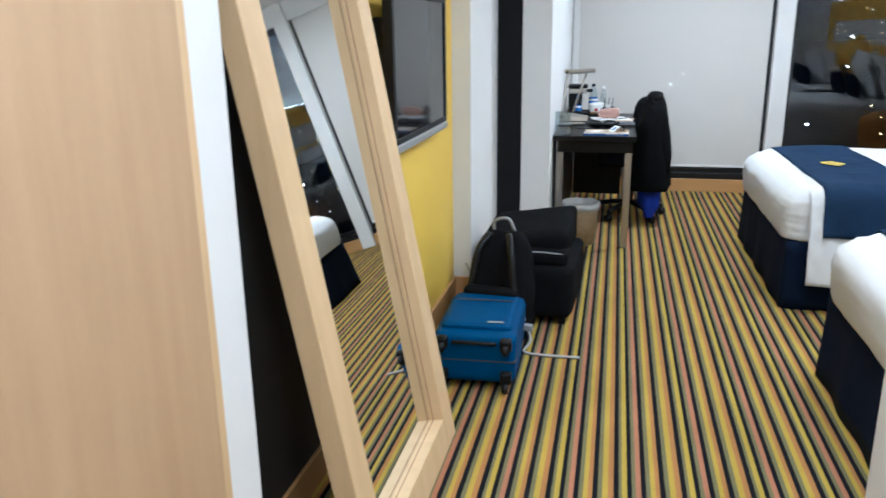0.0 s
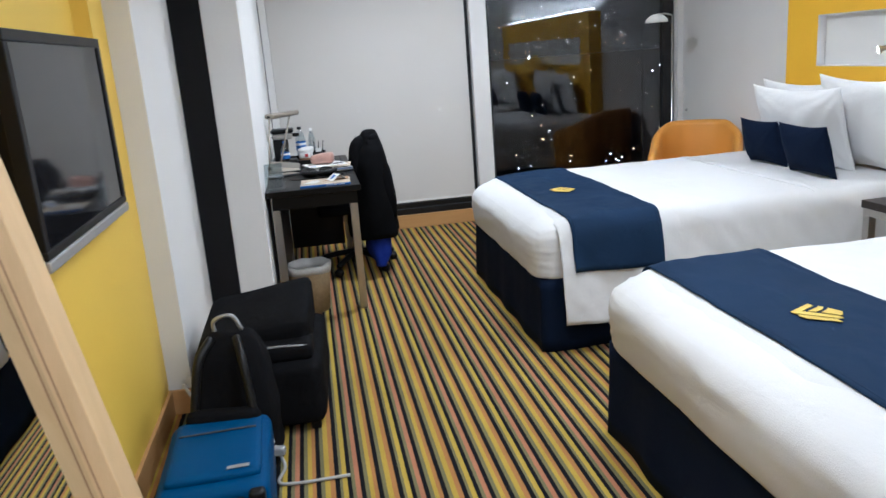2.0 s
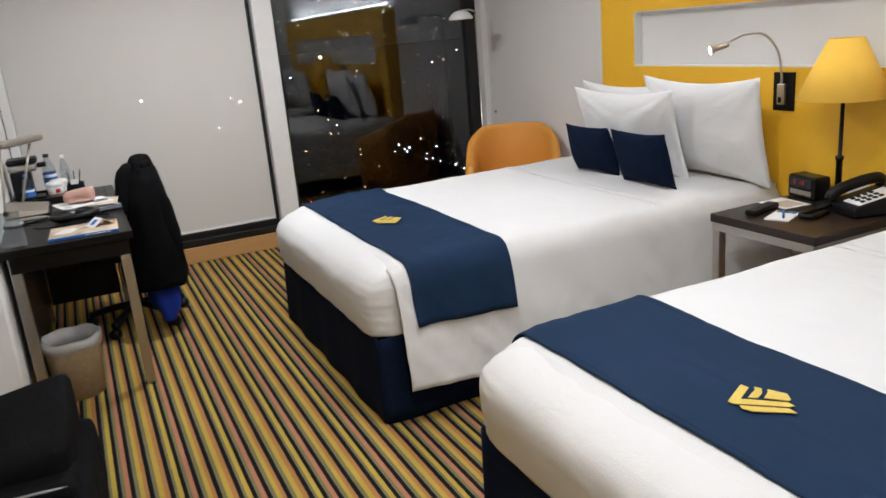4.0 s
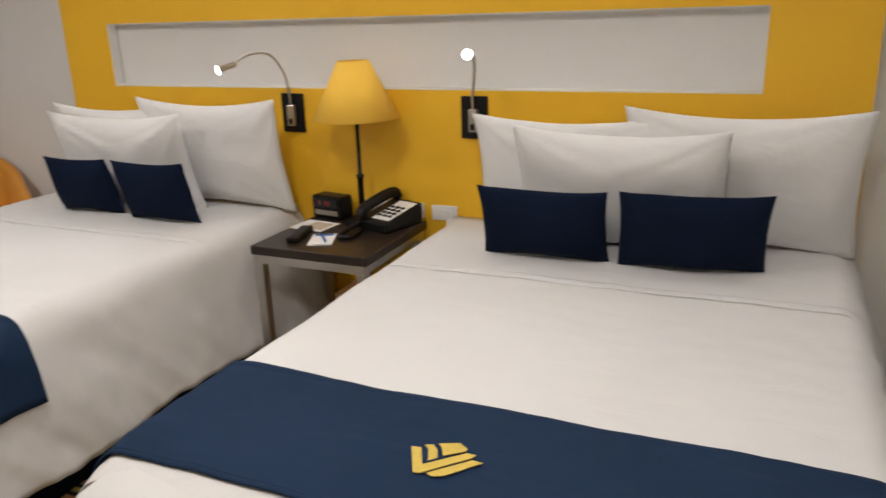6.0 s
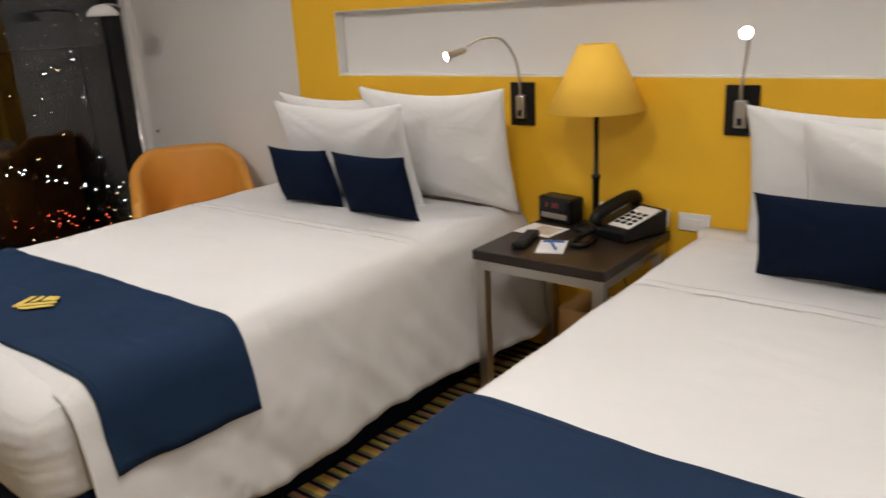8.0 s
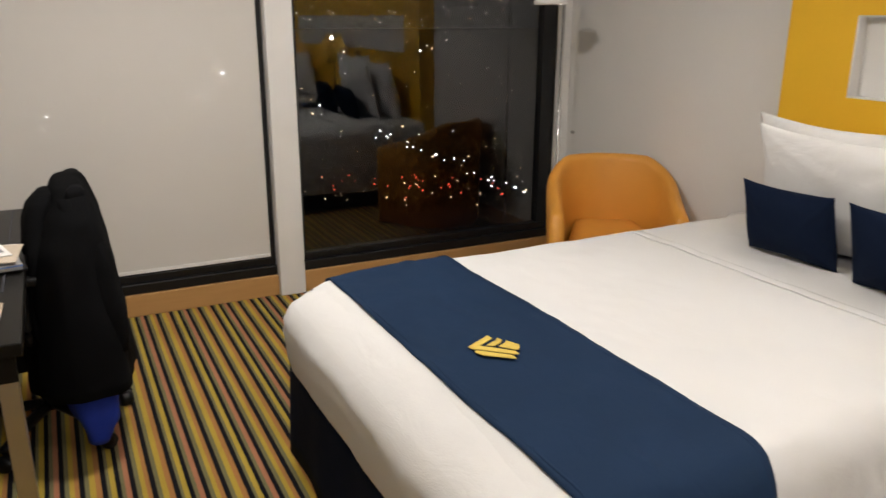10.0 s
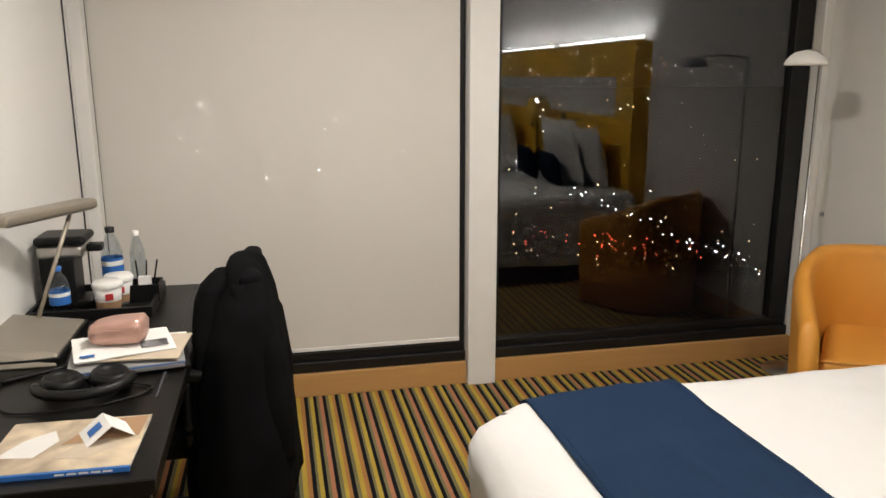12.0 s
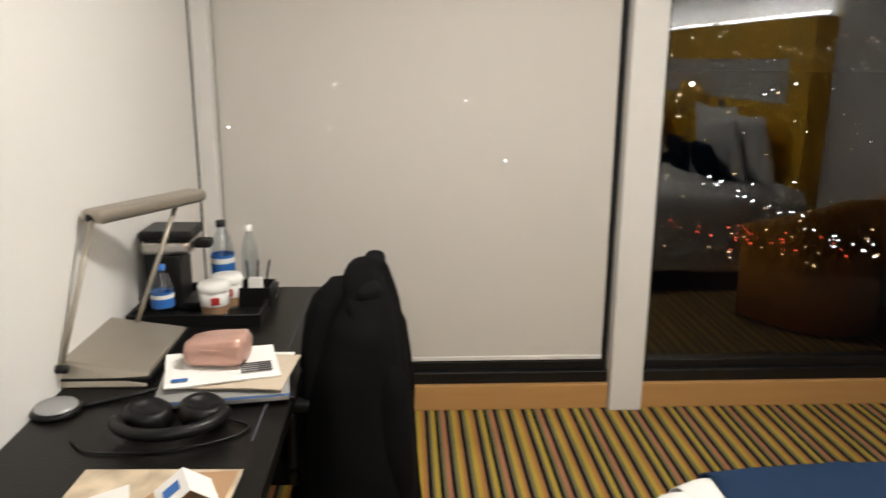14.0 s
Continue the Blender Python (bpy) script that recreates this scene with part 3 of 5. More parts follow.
def bed(y0, y1, t0, t1, r0, r1, seed, label, emblem_y):
    x0, x1, top = 0.905, 3.015, 0.648
    b = root("bed", (x0 + x1) / 2, (y0 + y1) / 2, 0, label, "bed", "hotel beds")

    def skirt_edge(u, v):
        # around the base: near side, foot, far side
        per = [(x1, y0 + 0.02), (x0, y0 + 0.02), (x0, y1 - 0.02), (x1, y1 - 0.02)]
        ls = [x1 - x0, y1 - y0 - 0.04, x1 - x0]
        d = u * sum(ls)
        k = 0
        while k < 2 and d > ls[k]:
            d -= ls[k]
            k += 1
        p = Vector((*per[k], 0)).lerp(Vector((*per[k + 1], 0)), min(1, d / ls[k]))
        nrm = ((0, -1), (-1, 0), (0, 1))[k]
        f = 0.006 * math.sin(u * 90 + seed) * (1 - v) + 0.005 * wob((p.x, p.y, 0), 7, seed) + (0.012 * (1 - v))
        return (p.x + nrm[0] * f, p.y + nrm[1] * f, 0.004 + v * 0.358)
    part("bed_skirt", sheet(220, 6, skirt_edge), M_NAVY, b, "navy cloth bed skirt", smooth=True, thick=0.004)
    part("box_base", box(x0 + 0.04, x1 - 0.01, y0 + 0.05, y1 - 0.05, 0.02, 0.44), M_NAVY, b)

    # mattress in its white cover, plump at the foot
    def mattress():
        bm = box(x0 - 0.02, x1, t0 - 0.005, t1 + 0.005, 0.365, top - 0.003)
        bmesh.ops.subdivide_edges(bm, edges=bm.edges[:], cuts=26, use_grid_fill=True)
        cx, cy, cz = (x0 + x1) / 2, (t0 + t1) / 2, (0.365 + top) / 2
        hx, hy, hz = (x1 - x0 + 0.02) / 2, (t1 - t0 + 0.01) / 2, (top - 0.368) / 2
        r = 0.105
        for v in bm.verts:
            d = Vector((v.co.x - (x0 - 0.02 + hx), v.co.y - cy, v.co.z - cz))
            q = Vector((max(-hx + r, min(hx - r, d.x)), max(-hy + r, min(hy - r, d.y)), max(-hz + r, min(hz - r, d.z))))
            e = d - q
            if d.z < 0:
                e.z = 0.25 * min(0.0, d.z + hz - 0.015)
                q = d - e
            if e.length > 1e-6 and d.x < hx - 0.1:
                m2 = max(abs(e.x), abs(e.y), abs(e.z))
                e = e.normalized() * m2
                d = q + e
            bulge = 0.014 * max(0, 1 - abs(d.z / hz) ** 2)
            if d.x < -hx + 0.1:
                d.x -= bulge
            p = Vector((x0 - 0.02 + hx + d.x, cy + d.y, cz + d.z))
            k = 0.006 * wob(p, 5, seed) + 0.003 * wob((p.x * 3, p.y * 4, p.z * 12), 1.5, seed)
            if d.x < -hx + 0.12:
                k += 0.0022 * math.sin(p.y * 150 + 7 * wob(p, 4, seed)) * max(0, wob(p, 3, seed + 5) + 0.4)
                corner = max(0, 1 - min(abs(p.y - t0), abs(p.y - t1)) / 0.22)
                k += 0.008 * corner * (0.5 + wob((p.x * 1, p.y * 8, p.z * 24), 1.7, seed))
            p.z -= sag(p.x) * max(0, d.z / hz + 0.4) / 1.4
            v.co = p + (e.normalized() * k if e.length > 1e-6 else Vector((0, 0, 0)))
        return bm
    part("mattress", mattress(), M_LINEN, b, "plump white covered mattress", smooth=True)
    low = lambda x: 0.165 - 0.045 * (x - 1.0) / 2 + 0.025 * math.sin(2.3 * x + seed) + 0.012 * math.sin(7 * x)
    part("bed_sheet", drape(0.985, x1 - 0.005, t0, t1, top, low, 230, 120, seed, 0.011, flare=0.16), M_LINEN, b, "white creased top sheet hanging over the sides", smooth=True, thick=0.002)
    low2 = lambda x: 0.405 - 0.02 * (x - 1.03) / 0.5
    run = part("bed_runner", drape(r0, r1, t0, t1, top, low2, 44, 80, seed, 0.016, 0.007), M_RUNNER, b, "navy bed runner", smooth=True, thick=0.005)
    for xs in (r0 + 0.016, r1 - 0.016):
        part("seam", drape(xs - 0.003, xs + 0.003, t0, t1, top, low2, 2, 80, seed, 0.016, 0.0085), M_RUNNER, run, "stitched hem of the runner", smooth=True, thick=0.002)
    for pts in EMBLEM:
        line = [(1.246 + 0.15 * q, emblem_y - 0.15 * p) for p, q in pts]
        part("emblem_stripe", moved(patch(line), pose(0, 0, top + 0.0148 - sag(1.24))), M_LOGO, run, "yellow stitched emblem stripe")
    # turned-down fold line near the pillows
    part("fold", drape(2.315, 2.36, t0 + 0.01, t1 - 0.01, top, lambda x: 0.40, 4, 80, seed, 0.012, 0.003), M_LINEN, b, smooth=True, thick=0.004)
    return b


bed(1.64, 3.18, 1.62, 3.15, 1.04, 1.468, 1.3, "white queen bed with navy skirt and runner beside the bathroom wall", 2.44)
bed(3.955, 5.44, 3.97, 5.42, 1.045, 1.485, 7.7, "white queen bed with navy skirt and runner near the window", 4.60)


def pillow(x, y, z, w, h, t, lean, turn_z, seed, navy=False):
    """Stands with its broad face towards -x, leaning back against the wall."""
    bm = cushion(w, h, t, 0.09 if navy else 0.12, 44, seed, 0.007 if navy else 0.012)
    m = pose(x, y, z, 0, 0, 90 + turn_z) @ pose(0, 0, 0, lean, 0, 0)
    bm.transform(m)
    if navy:
        return thing("cushion", bm, M_NAVY, "small navy cushion propped against the white pillows", "cushion", True, "navy cushions")
    return thing("pillow", bm, M_PILLOW, "plump white pillow propped against the yellow panel", "pillow", True, "white pillows")


for k, yc in enumerate((2.425, 4.665)):
    s = 3.1 + 5 * k
    pillow(2.91, yc + 0.18, 0.648, 0.74, 0.51, 0.17, -12, 2, s)
    pillow(2.915, yc - 0.43 + 0.06 * k, 0.648, 0.80, 0.545, 0.17, -11, -1, s + 1)
    pillow(2.785, yc - 0.035 + 0.075 * k, 0.648, 0.76, 0.495, 0.17, -15, 3 if k else -1, s + 2)
    pillow(2.575 + 0.03 * k, yc + 0.19 - 0.025 * k, 0.652, 0.46 - 0.085 * k, 0.285, 0.12, -16, 1, s + 3, True)
    pillow(2.60 - 0.03 * k, yc - 0.305 + 0.005 * k, 0.652, 0.48 - 0.09 * k, 0.295, 0.12, -16, 8 - 6 * k, s + 4, True)

# ---------------------------------------------------------------- between the beds
ns = root("nightstand", 2.71, 3.515, 0, "dark espresso nightstand on a square steel frame", "nightstand")
part("tabletop", box(2.44, 3.0, 3.28, 3.815, 0.580, 0.617, 0.003), M_ESPRESSO, ns)
for x, y in ((2.465, 3.31), (2.465, 3.785), (2.965, 3.31), (2.965, 3.785)):
    part("leg", box(x - 0.02, x + 0.02, y - 0.02, y + 0.02, 0, 0.545, 0.003), M_STEEL, ns)
part("apron", boxes((2.445, 2.99, 3.29, 3.33, 0.545, 0.579), (2.445, 2.99, 3.765, 3.805, 0.545, 0.579), (2.445, 2.485, 3.33, 3.765, 0.545, 0.579), (2.95, 2.99, 3.33, 3.765, 0.545, 0.579)), M_STEEL, ns)
bxo = root("cable_box", 2.93, 3.5, 0, "low wooden cable box under the nightstand", "box")
part("body", box(2.80, 3.015, 3.36, 3.66, 0, 0.30, 0.005), M_BASE, bxo)

adp = root("power_adapter", 2.99, 3.19, 0.35, "black power adapter plugged in beside the nightstand", "adapter")
part("body", box(2.965, 3.019, 3.20, 3.25, 0.44, 0.52, 0.006), M_BLACK, adp)
part("cable", tube(bend([(2.985, 3.225, 0.44), (2.97, 3.26, 0.36), (2.95, 3.34, 0.34), (2.93, 3.40, 0.36), (2.95, 3.47, 0.46)], 20), 0.003, 6), M_BLACK, adp, smooth=True)
mk = thing("wall_stop", turn([(0, 0), (0.012, 0), (0.01, 0.012), (0, 0.014)], 16), M_GREY, "small grey stop on the white wall", "wall stop")
mk.matrix_basis = pose(EX - 0.0005, 6.92, 0.80, 0, -90, 0)
NZ = 0.617
lx, ly = 2.90, 3.545
tl = root("table_lamp", lx, ly, NZ, "yellow cone-shaded table lamp, unlit, on the nightstand", "lamp")
part("base", turn([(0, NZ), (0.085, NZ), (0.085, NZ + 0.012), (0.012, NZ + 0.02), (0, NZ + 0.02)], 36, (lx, ly)), M_BLACK, tl, smooth=True)
part("stem", turn([(0.013, NZ + 0.018), (0.013, NZ + 0.20), (0.017, NZ + 0.20), (0.017, NZ + 0.215), (0.0085, NZ + 0.22), (0.0085, NZ + 0.56), (0, NZ + 0.56)], 18, (lx, ly)), M_BLACK, tl, smooth=True)
part("shade", turn([(0.182, 1.078), (0.066, 1.318)], 48, (lx, ly)), M_SHADE, tl, smooth=True, thick=0.003)
part("spider", boxes((lx - 0.066, lx + 0.066, ly - 0.003, ly + 0.003, 1.30, 1.306), (lx - 0.003, lx + 0.003, ly - 0.066, ly + 0.066, 1.307, 1.312)), M_BLACK, tl)

ck = root("clock_radio", 2.93, 3.70, NZ, "black clock radio on the nightstand", "clock", m=pose(2.945, 3.725, NZ, 0, 0, -10))
part("body", box(-0.045, 0.045, -0.085, 0.085, 0.0, 0.105, 0.012, 3), M_BLACK, ck, local=True, smooth=False)
dsp = part("display", box(-0.0475, -0.044, -0.07, 0.07, 0.05, 0.095, 0.002), M_SCREEN, ck, local=True)
for y in (0.035, 0.0, -0.018):
    part("digit", box(-0.0485, -0.0474, y - 0.005, y + 0.005, 0.063, 0.083), M_DIODE, dsp, "dim red digit bar", local=True)
part("panel", box(-0.0475, -0.044, -0.065, 0.065, 0.018, 0.04, 0.001), M_PEWTER, ck, local=True)

ph = root("telephone", 2.92, 3.40, NZ, "black desk telephone with pale keypad and handset", "telephone", m=pose(2.885, 3.40, NZ, 0, 0, -18))
bm = box(-0.115, 0.115, -0.09, 0.09, 0, 0.045, 0.012, 3)
for v in bm.verts:
    if v.co.z > 0.02:
        v.co.z += 0.05 * (v.co.x + 0.115) / 0.23
part("base", bm, M_BLACK, ph, local=True)
kpd = part("keypad", moved(box(-0.09, 0.09, -0.08, 0.02, 0, 0.004, 0.001), pose(0, 0, 0.070, 0, -12.3, 0)), M_PAPER, ph, "pale keypad plate", local=True)
for i in range(4):
    for j in range(3):
        part("key", moved(box(-0.008, 0.008, -0.009, 0.009, 0, 0.005, 0.002), pose(-0.06 + i * 0.027, -0.06 + j * 0.03, 0.0745 + (-0.06 + i * 0.027) * 0.218, 0, -12.3, 0)), M_BLACK, kpd, local=True)
hs = bend([(-0.12, 0.06, 0.055), (-0.10, 0.06, 0.085), (0.0, 0.06, 0.115), (0.09, 0.06, 0.125), (0.11, 0.06, 0.10)], 18)
part("handset", tube(hs, 0.024, 12), M_BLACK, ph, local=True, smooth=True)
part("cord", tube(bend([(-0.12, 0.06, 0.03), (-0.20, 0.07, 0.012), (-0.27, 0.03, 0.01), (-0.24, -0.01, 0.01), (-0.15, 0.03, 0.012)], 30), 0.011, 8), M_BLACK, ph, "coiled black cord", local=True, smooth=True)

rc = root("remote_control", 2.60, 3.66, NZ, "black remote control lying on the nightstand", "remote", m=pose(2.615, 3.69, NZ, 0, 0, 14))
rbd = part("body", box(-0.10, 0.10, -0.026, 0.026, 0, 0.024, 0.008, 3), M_BLACK, rc, local=True)
for i in range(6):
    part("button", box(-0.07 + i * 0.025, -0.058 + i * 0.025, -0.014, 0.014, 0.0235, 0.027, 0.001), M_INK, rbd, local=True)
nb = root("notepad", 2.58, 3.53, NZ, "white notepad with a blue pen across it", "notepad", m=pose(2.60, 3.57, NZ, 0, 0, 22))
pad_ = part("pad", box(-0.075, 0.075, -0.05, 0.05, 0, 0.006, 0.001), M_PAPER, nb, local=True)
part("heading", box(0.045, 0.07, -0.04, 0.04, 0.006, 0.0066), M_BLUE, pad_, local=True)
pn = root("pen", 2.59, 3.53, NZ + 0.006, "slim blue ballpoint pen on the notepad", "pen", m=pose(2.60, 3.565, NZ + 0.0118, 0, 0, 40))
part("barrel", moved(turn([(0, -0.065), (0.003, -0.06), (0.005, -0.05), (0.005, 0.065), (0, 0.067)], 10), pose(0, 0, 0, 0, 90, 0)), M_BLUE, pn, local=True, smooth=True)
lf = root("leaflet", 2.80, 3.72, NZ, "folded white leaflet lying on the nightstand", "leaflet", m=pose(2.78, 3.72, NZ, 0, 0, -6))
pge = part("page", box(-0.07, 0.07, -0.085, 0.085, 0, 0.003, 0.0005), M_PAPER, lf, local=True)
part("picture", box(-0.05, 0.05, -0.07, 0.03, 0.003, 0.0036), M_TANPAPER, pge, "printed picture", local=True)


def sconce(y, head, knots, label):
    sc_ = root("reading_lamp", 3.015, y, 1.08, label, "wall lamp", "reading lamps")
    part("backplate", box(3.008, 3.0195, y - 0.058, y + 0.058, 0.990, 1.166, 0.003), M_BLACK, sc_)
    swb = part("switch_box", box(2.985, 3.0075, y - 0.022, y + 0.018, 1.02, 1.115, 0.004), M_STEEL, sc_)
    part("rocker", box(2.980, 2.985, y - 0.010, y + 0.006, 1.03, 1.055, 0.001), M_BLACK, swb)
    line = bend([(2.992, y - 0.002, 1.10), (2.988, y - 0.002, 1.17)] + knots, 32)
    part("gooseneck", tube(line, 0.0055, 10), M_STEEL, sc_, smooth=True)
    d = (Vector(head[1]) - Vector(head[0])).normalized()
    m = Matrix.Translation(head[0]) @ d.to_track_quat("Z", "Y").to_matrix().to_4x4()
    lhd = part("lamp_head", moved(turn([(0, -0.045), (0.009, -0.045), (0.013, -0.03), (0.013, 0.028), (0.021, 0.03), (0.022, 0.042), (0.019, 0.042)], 20), m), M_STEEL, sc_, smooth=True)
    part("lens", moved(turn([(0.019, 0.040), (0.012, 0.0445), (0, 0.046)], 18), m), M_LED, lhd, "lit white lens", smooth=True)
    data = bpy.data.lights.new("reading_spot", "SPOT")
    data.energy, data.spot_size, data.spot_blend, data.shadow_soft_size, data.color = 5, radians(95), 0.7, 0.012, (1, 0.95, 0.86)
    ob = new("reading_spot", data)
    ob.matrix_world = look(Vector(head[0]) + d * 0.052, Vector(head[0]) + d * 0.3)


sconce(3.94, ((2.735, 4.07, 1.303), (2.60, 4.15, 1.262)), [(2.965, 3.945, 1.27), (2.90, 3.965, 1.345), (2.83, 4.01, 1.352), (2.775, 4.045, 1.325)], "lit chrome gooseneck reading lamp on a black wall plate")
sconce(3.048, ((2.775, 2.985, 1.35), (2.45, 2.82, 1.345)), [(2.985, 3.035, 1.24), (2.95, 3.02, 1.315), (2.88, 3.005, 1.352), (2.82, 2.995, 1.352)], "lit gooseneck reading lamp with its lens facing the room")


def wall_plate(y0, y1, z0, z1, kind):
    o = root("wall_" + kind, 3.015, (y0 + y1) / 2, (z0 + z1) / 2, "white " + kind + " plate on the yellow panel", kind, "wall plates")
    plt = part("plate", box(3.011, 3.0195, y0, y1, z0, z1, 0.003), M_WHITE, o)
    n = 2 if kind == "switch" else 1
    w = (y1 - y0) * 0.62 / n
    for k in range(n):
        c = (y0 + y1) / 2 + (k - (n - 1) / 2) * w
        part("rocker" if kind == "switch" else "insert", box(3.007, 3.0109, c - w / 2 + 0.001, c + w / 2 - 0.001, z0 + 0.02, z1 - 0.02, 0.001), M_WHITE, plt)


wall_plate(3.47, 3.585, 0.628, 0.696, "socket")
wall_plate(3.295, 3.41, 0.626, 0.694, "socket")
wall_plate(3.137, 3.257, 0.622, 0.69, "switch")


# ---------------------------------------------------------------- tub chair and floor lamp by the window
def tub_chair(m):
    o = root("tub_chair", 0, 0, 0, "tan orange leather tub armchair in the window corner", "armchair", m=m)
    R, T = 0.335, 0.075

    def outline(a, r):
        # a horseshoe: straight arms ahead (towards -y), round back (+y)
        if a < 0.22:
            t = a / 0.22
            return Vector((-r, -0.30 + 0.34 * t, 0))
        if a > 0.78:
            t = (a - 0.78) / 0.22
            return Vector((r, 0.04 - 0.34 * t, 0))
        an = math.pi - (a - 0.22) / 0.56 * math.pi
        return Vector((r * math.cos(an), 0.04 + r * 0.93 * math.sin(an), 0))

    def height(a):
        k = 1 - abs(a - 0.5) * 2
        return 0.615 + 0.185 * min(1, max(0, (k - 0.10) / 0.62)) ** 1.25 - 0.03 * max(0, 0.10 - k) / 0.1
    rings = []
    n = 60
    for i in range(n + 1):
        a = i / n
        h = height(a)
        flare = 0.018
        sec = []
        for (dr, z) in ((0.0, 0.02), (0.004, 0.30), (flare, h - 0.07), (flare - 0.004, h - 0.03), (flare - 0.018, h - 0.008), (flare - 0.040, h), (flare - 0.062, h - 0.010), (flare - 0.076, h - 0.04), (-T + 0.006, 0.40), (-T, 0.02)):
            p = outline(a, R + dr)
            sec.append((p.x, p.y, z))
        rings.append(sec)
    part("shell", loft(rings), M_LEATHER, o, "curved back and arms in one piece", smooth=True, local=True)
    bm = box(-0.262, 0.262, -0.285, 0.30, 0.245, 0.43, 0.03, 4)
    for v in bm.verts:
        v.co.z += 0.012 * (1 - (v.co.x / 0.26) ** 2) * (1 if v.co.z > 0.35 else 0)
        if v.co.y > 0.05:
            v.co.x *= 1 - 0.45 * ((v.co.y - 0.05) / 0.25) ** 2
    st_ = part("seat", bm, M_LEATHER, o, "padded leather seat", local=True)
    part("piping", tube(bend([(-0.262, -0.28, 0.43), (-0.1, -0.289, 0.437), (0.1, -0.289, 0.437), (0.262, -0.28, 0.43)], 20), 0.005, 8), M_LEATHER, st_, local=True, smooth=True)
    for x in (-0.30, 0.30):
        part("foot", turn([(0, 0), (0.02, 0), (0.02, 0.02), (0, 0.02)], 14, (x, -0.26)), M_BLACK, o, local=True)
    return o


tub_chair(pose(2.79, 6.06, 0, 0, 0, -31) @ Matrix.Diagonal((0.95, 0.95, 0.97, 1)))

fl = root("floor_lamp", 2.96, 6.80, 0, "slim chrome floor lamp with a domed white shade", "lamp")
part("base", turn([(0, 0), (0.13, 0), (0.13, 0.012), (0.02, 0.022), (0, 0.022)], 36, (2.96, 6.80)), M_STEEL, fl, smooth=True)
part("pole", turn([(0.008, 0.02), (0.008, 1.60), (0, 1.60)], 14, (2.96, 6.80)), M_CHROME, fl, smooth=True)
part("arm", tube(bend([(2.96, 6.80, 1.595), (2.88, 6.73, 1.61), (2.76, 6.63, 1.61)], 12), 0.007, 10), M_CHROME, fl, smooth=True)
part("shade", turn([(0.088, 1.545), (0.084, 1.562), (0.066, 1.585), (0.04, 1.602), (0.0, 1.61)], 36, (2.735, 6.61)), M_PAPER, fl, smooth=True, thick=0.003)

# ---------------------------------------------------------------- desk
DZ, DX0, DX1, DY0, DY1 = 0.75, NX + 0.004, 0.155, 4.955, 6.41
dk = root("desk", -0.1, 5.68, 0, "long black desk on square steel legs along the wall", "desk")
part("desktop", box(DX0, DX1, DY0, DY1, DZ - 0.035, DZ, 0.003), M_DESK, dk)
part("groove", box(DX1 - 0.055, DX1 - 0.05, DY0 + 0.4, DY1 - 0.02, DZ + 0.0002, DZ + 0.002), M_INK, dk)
part("apron", boxes((DX0 + 0.03, DX1 - 0.02, DY0 + 0.03, DY0 + 0.05, DZ - 0.11, DZ - 0.036), (DX0 + 0.03, DX0 + 0.05, DY0 + 0.05, DY1 - 0.04, DZ - 0.11, DZ - 0.036), (DX0 + 0.03, DX1 - 0.02, DY1 - 0.06, DY1 - 0.04, DZ - 0.11, DZ - 0.036)), M_DESK, dk)
part("modesty_panel", box(DX0 + 0.05, DX0 + 0.068, DY0 + 0.10, DY1 - 0.1, 0.13, DZ - 0.036), M_BLACK, dk)
# black sheet added to fill the dark space under the desk's far end
part("added_dark_panel", box(DX0 + 0.07, DX1 - 0.075, DY1 - 0.10, DY1 - 0.082, 0.10, DZ - 0.036), M_BLACK, dk)
for x, y in ((DX1 - 0.045, DY0 + 0.065), (DX0 + 0.045, DY0 + 0.065), (DX1 - 0.045, DY1 - 0.085), (DX0 + 0.045, DY1 - 0.085)):
    part("leg", box(x - 0.022, x + 0.022, y - 0.022, y + 0.022, 0, DZ - 0.036, 0.003), M_STEEL, dk)


def on_desk(name, x, y, rz, label, category, group=""):
    return root(name, x, y, DZ, label, category, group, m=pose(x, y, DZ, 0, 0, rz))


mg = on_desk("magazine", -0.03, 5.12, -2, "glossy food magazine with a blue spine", "magazine")
part("pages", box(-0.145, 0.135, -0.118, 0.118, 0.001, 0.009, 0.001), M_PAPER, mg, local=True)
cvr = part("cover", box(-0.147, 0.137, -0.112, 0.12, 0.009, 0.0105), M_COVER, mg, "brown food photograph cover", local=True)
for pts, mt, lb in ((((-0.02, 0.0), (0.03, 0.105), (0.13, 0.115), (0.128, 0.02)), M_CARD, "brown patch of the cover photograph"),
                   (((-0.135, -0.04), (-0.10, 0.03), (-0.05, 0.07), (-0.03, 0.02), (-0.06, -0.05)), M_CUP, "pale dish in the cover photograph"),
                   (((-0.02, -0.06), (0.01, -0.01), (0.07, 0.015), (0.10, -0.02), (0.04, -0.07)), M_TANPAPER, "tan food in the cover photograph")):
    part("print_shape", moved(patch(pts, 0.0005), pose(0, 0, 0.0105)), mt, cvr, lb, local=True)
spn = part("spine", box(-0.147, 0.137, -0.121, -0.1125, 0.0, 0.0108, 0.001), M_BLUE, mg, "blue spine with small white print", local=True)
for k in range(5):
    part("print_bar", box(0.0 + k * 0.022, 0.018 + k * 0.022, -0.1216, -0.121, 0.004, 0.0075), M_PAPER, spn, local=True)
tc = on_desk("tent_card", 0.02, 5.15, 28, "folded white tent card with a small blue mark", "card")
tc.matrix_basis = pose(0.035, 5.15, DZ + 0.0107, 0, 0, 24)
bm = bmesh.new()
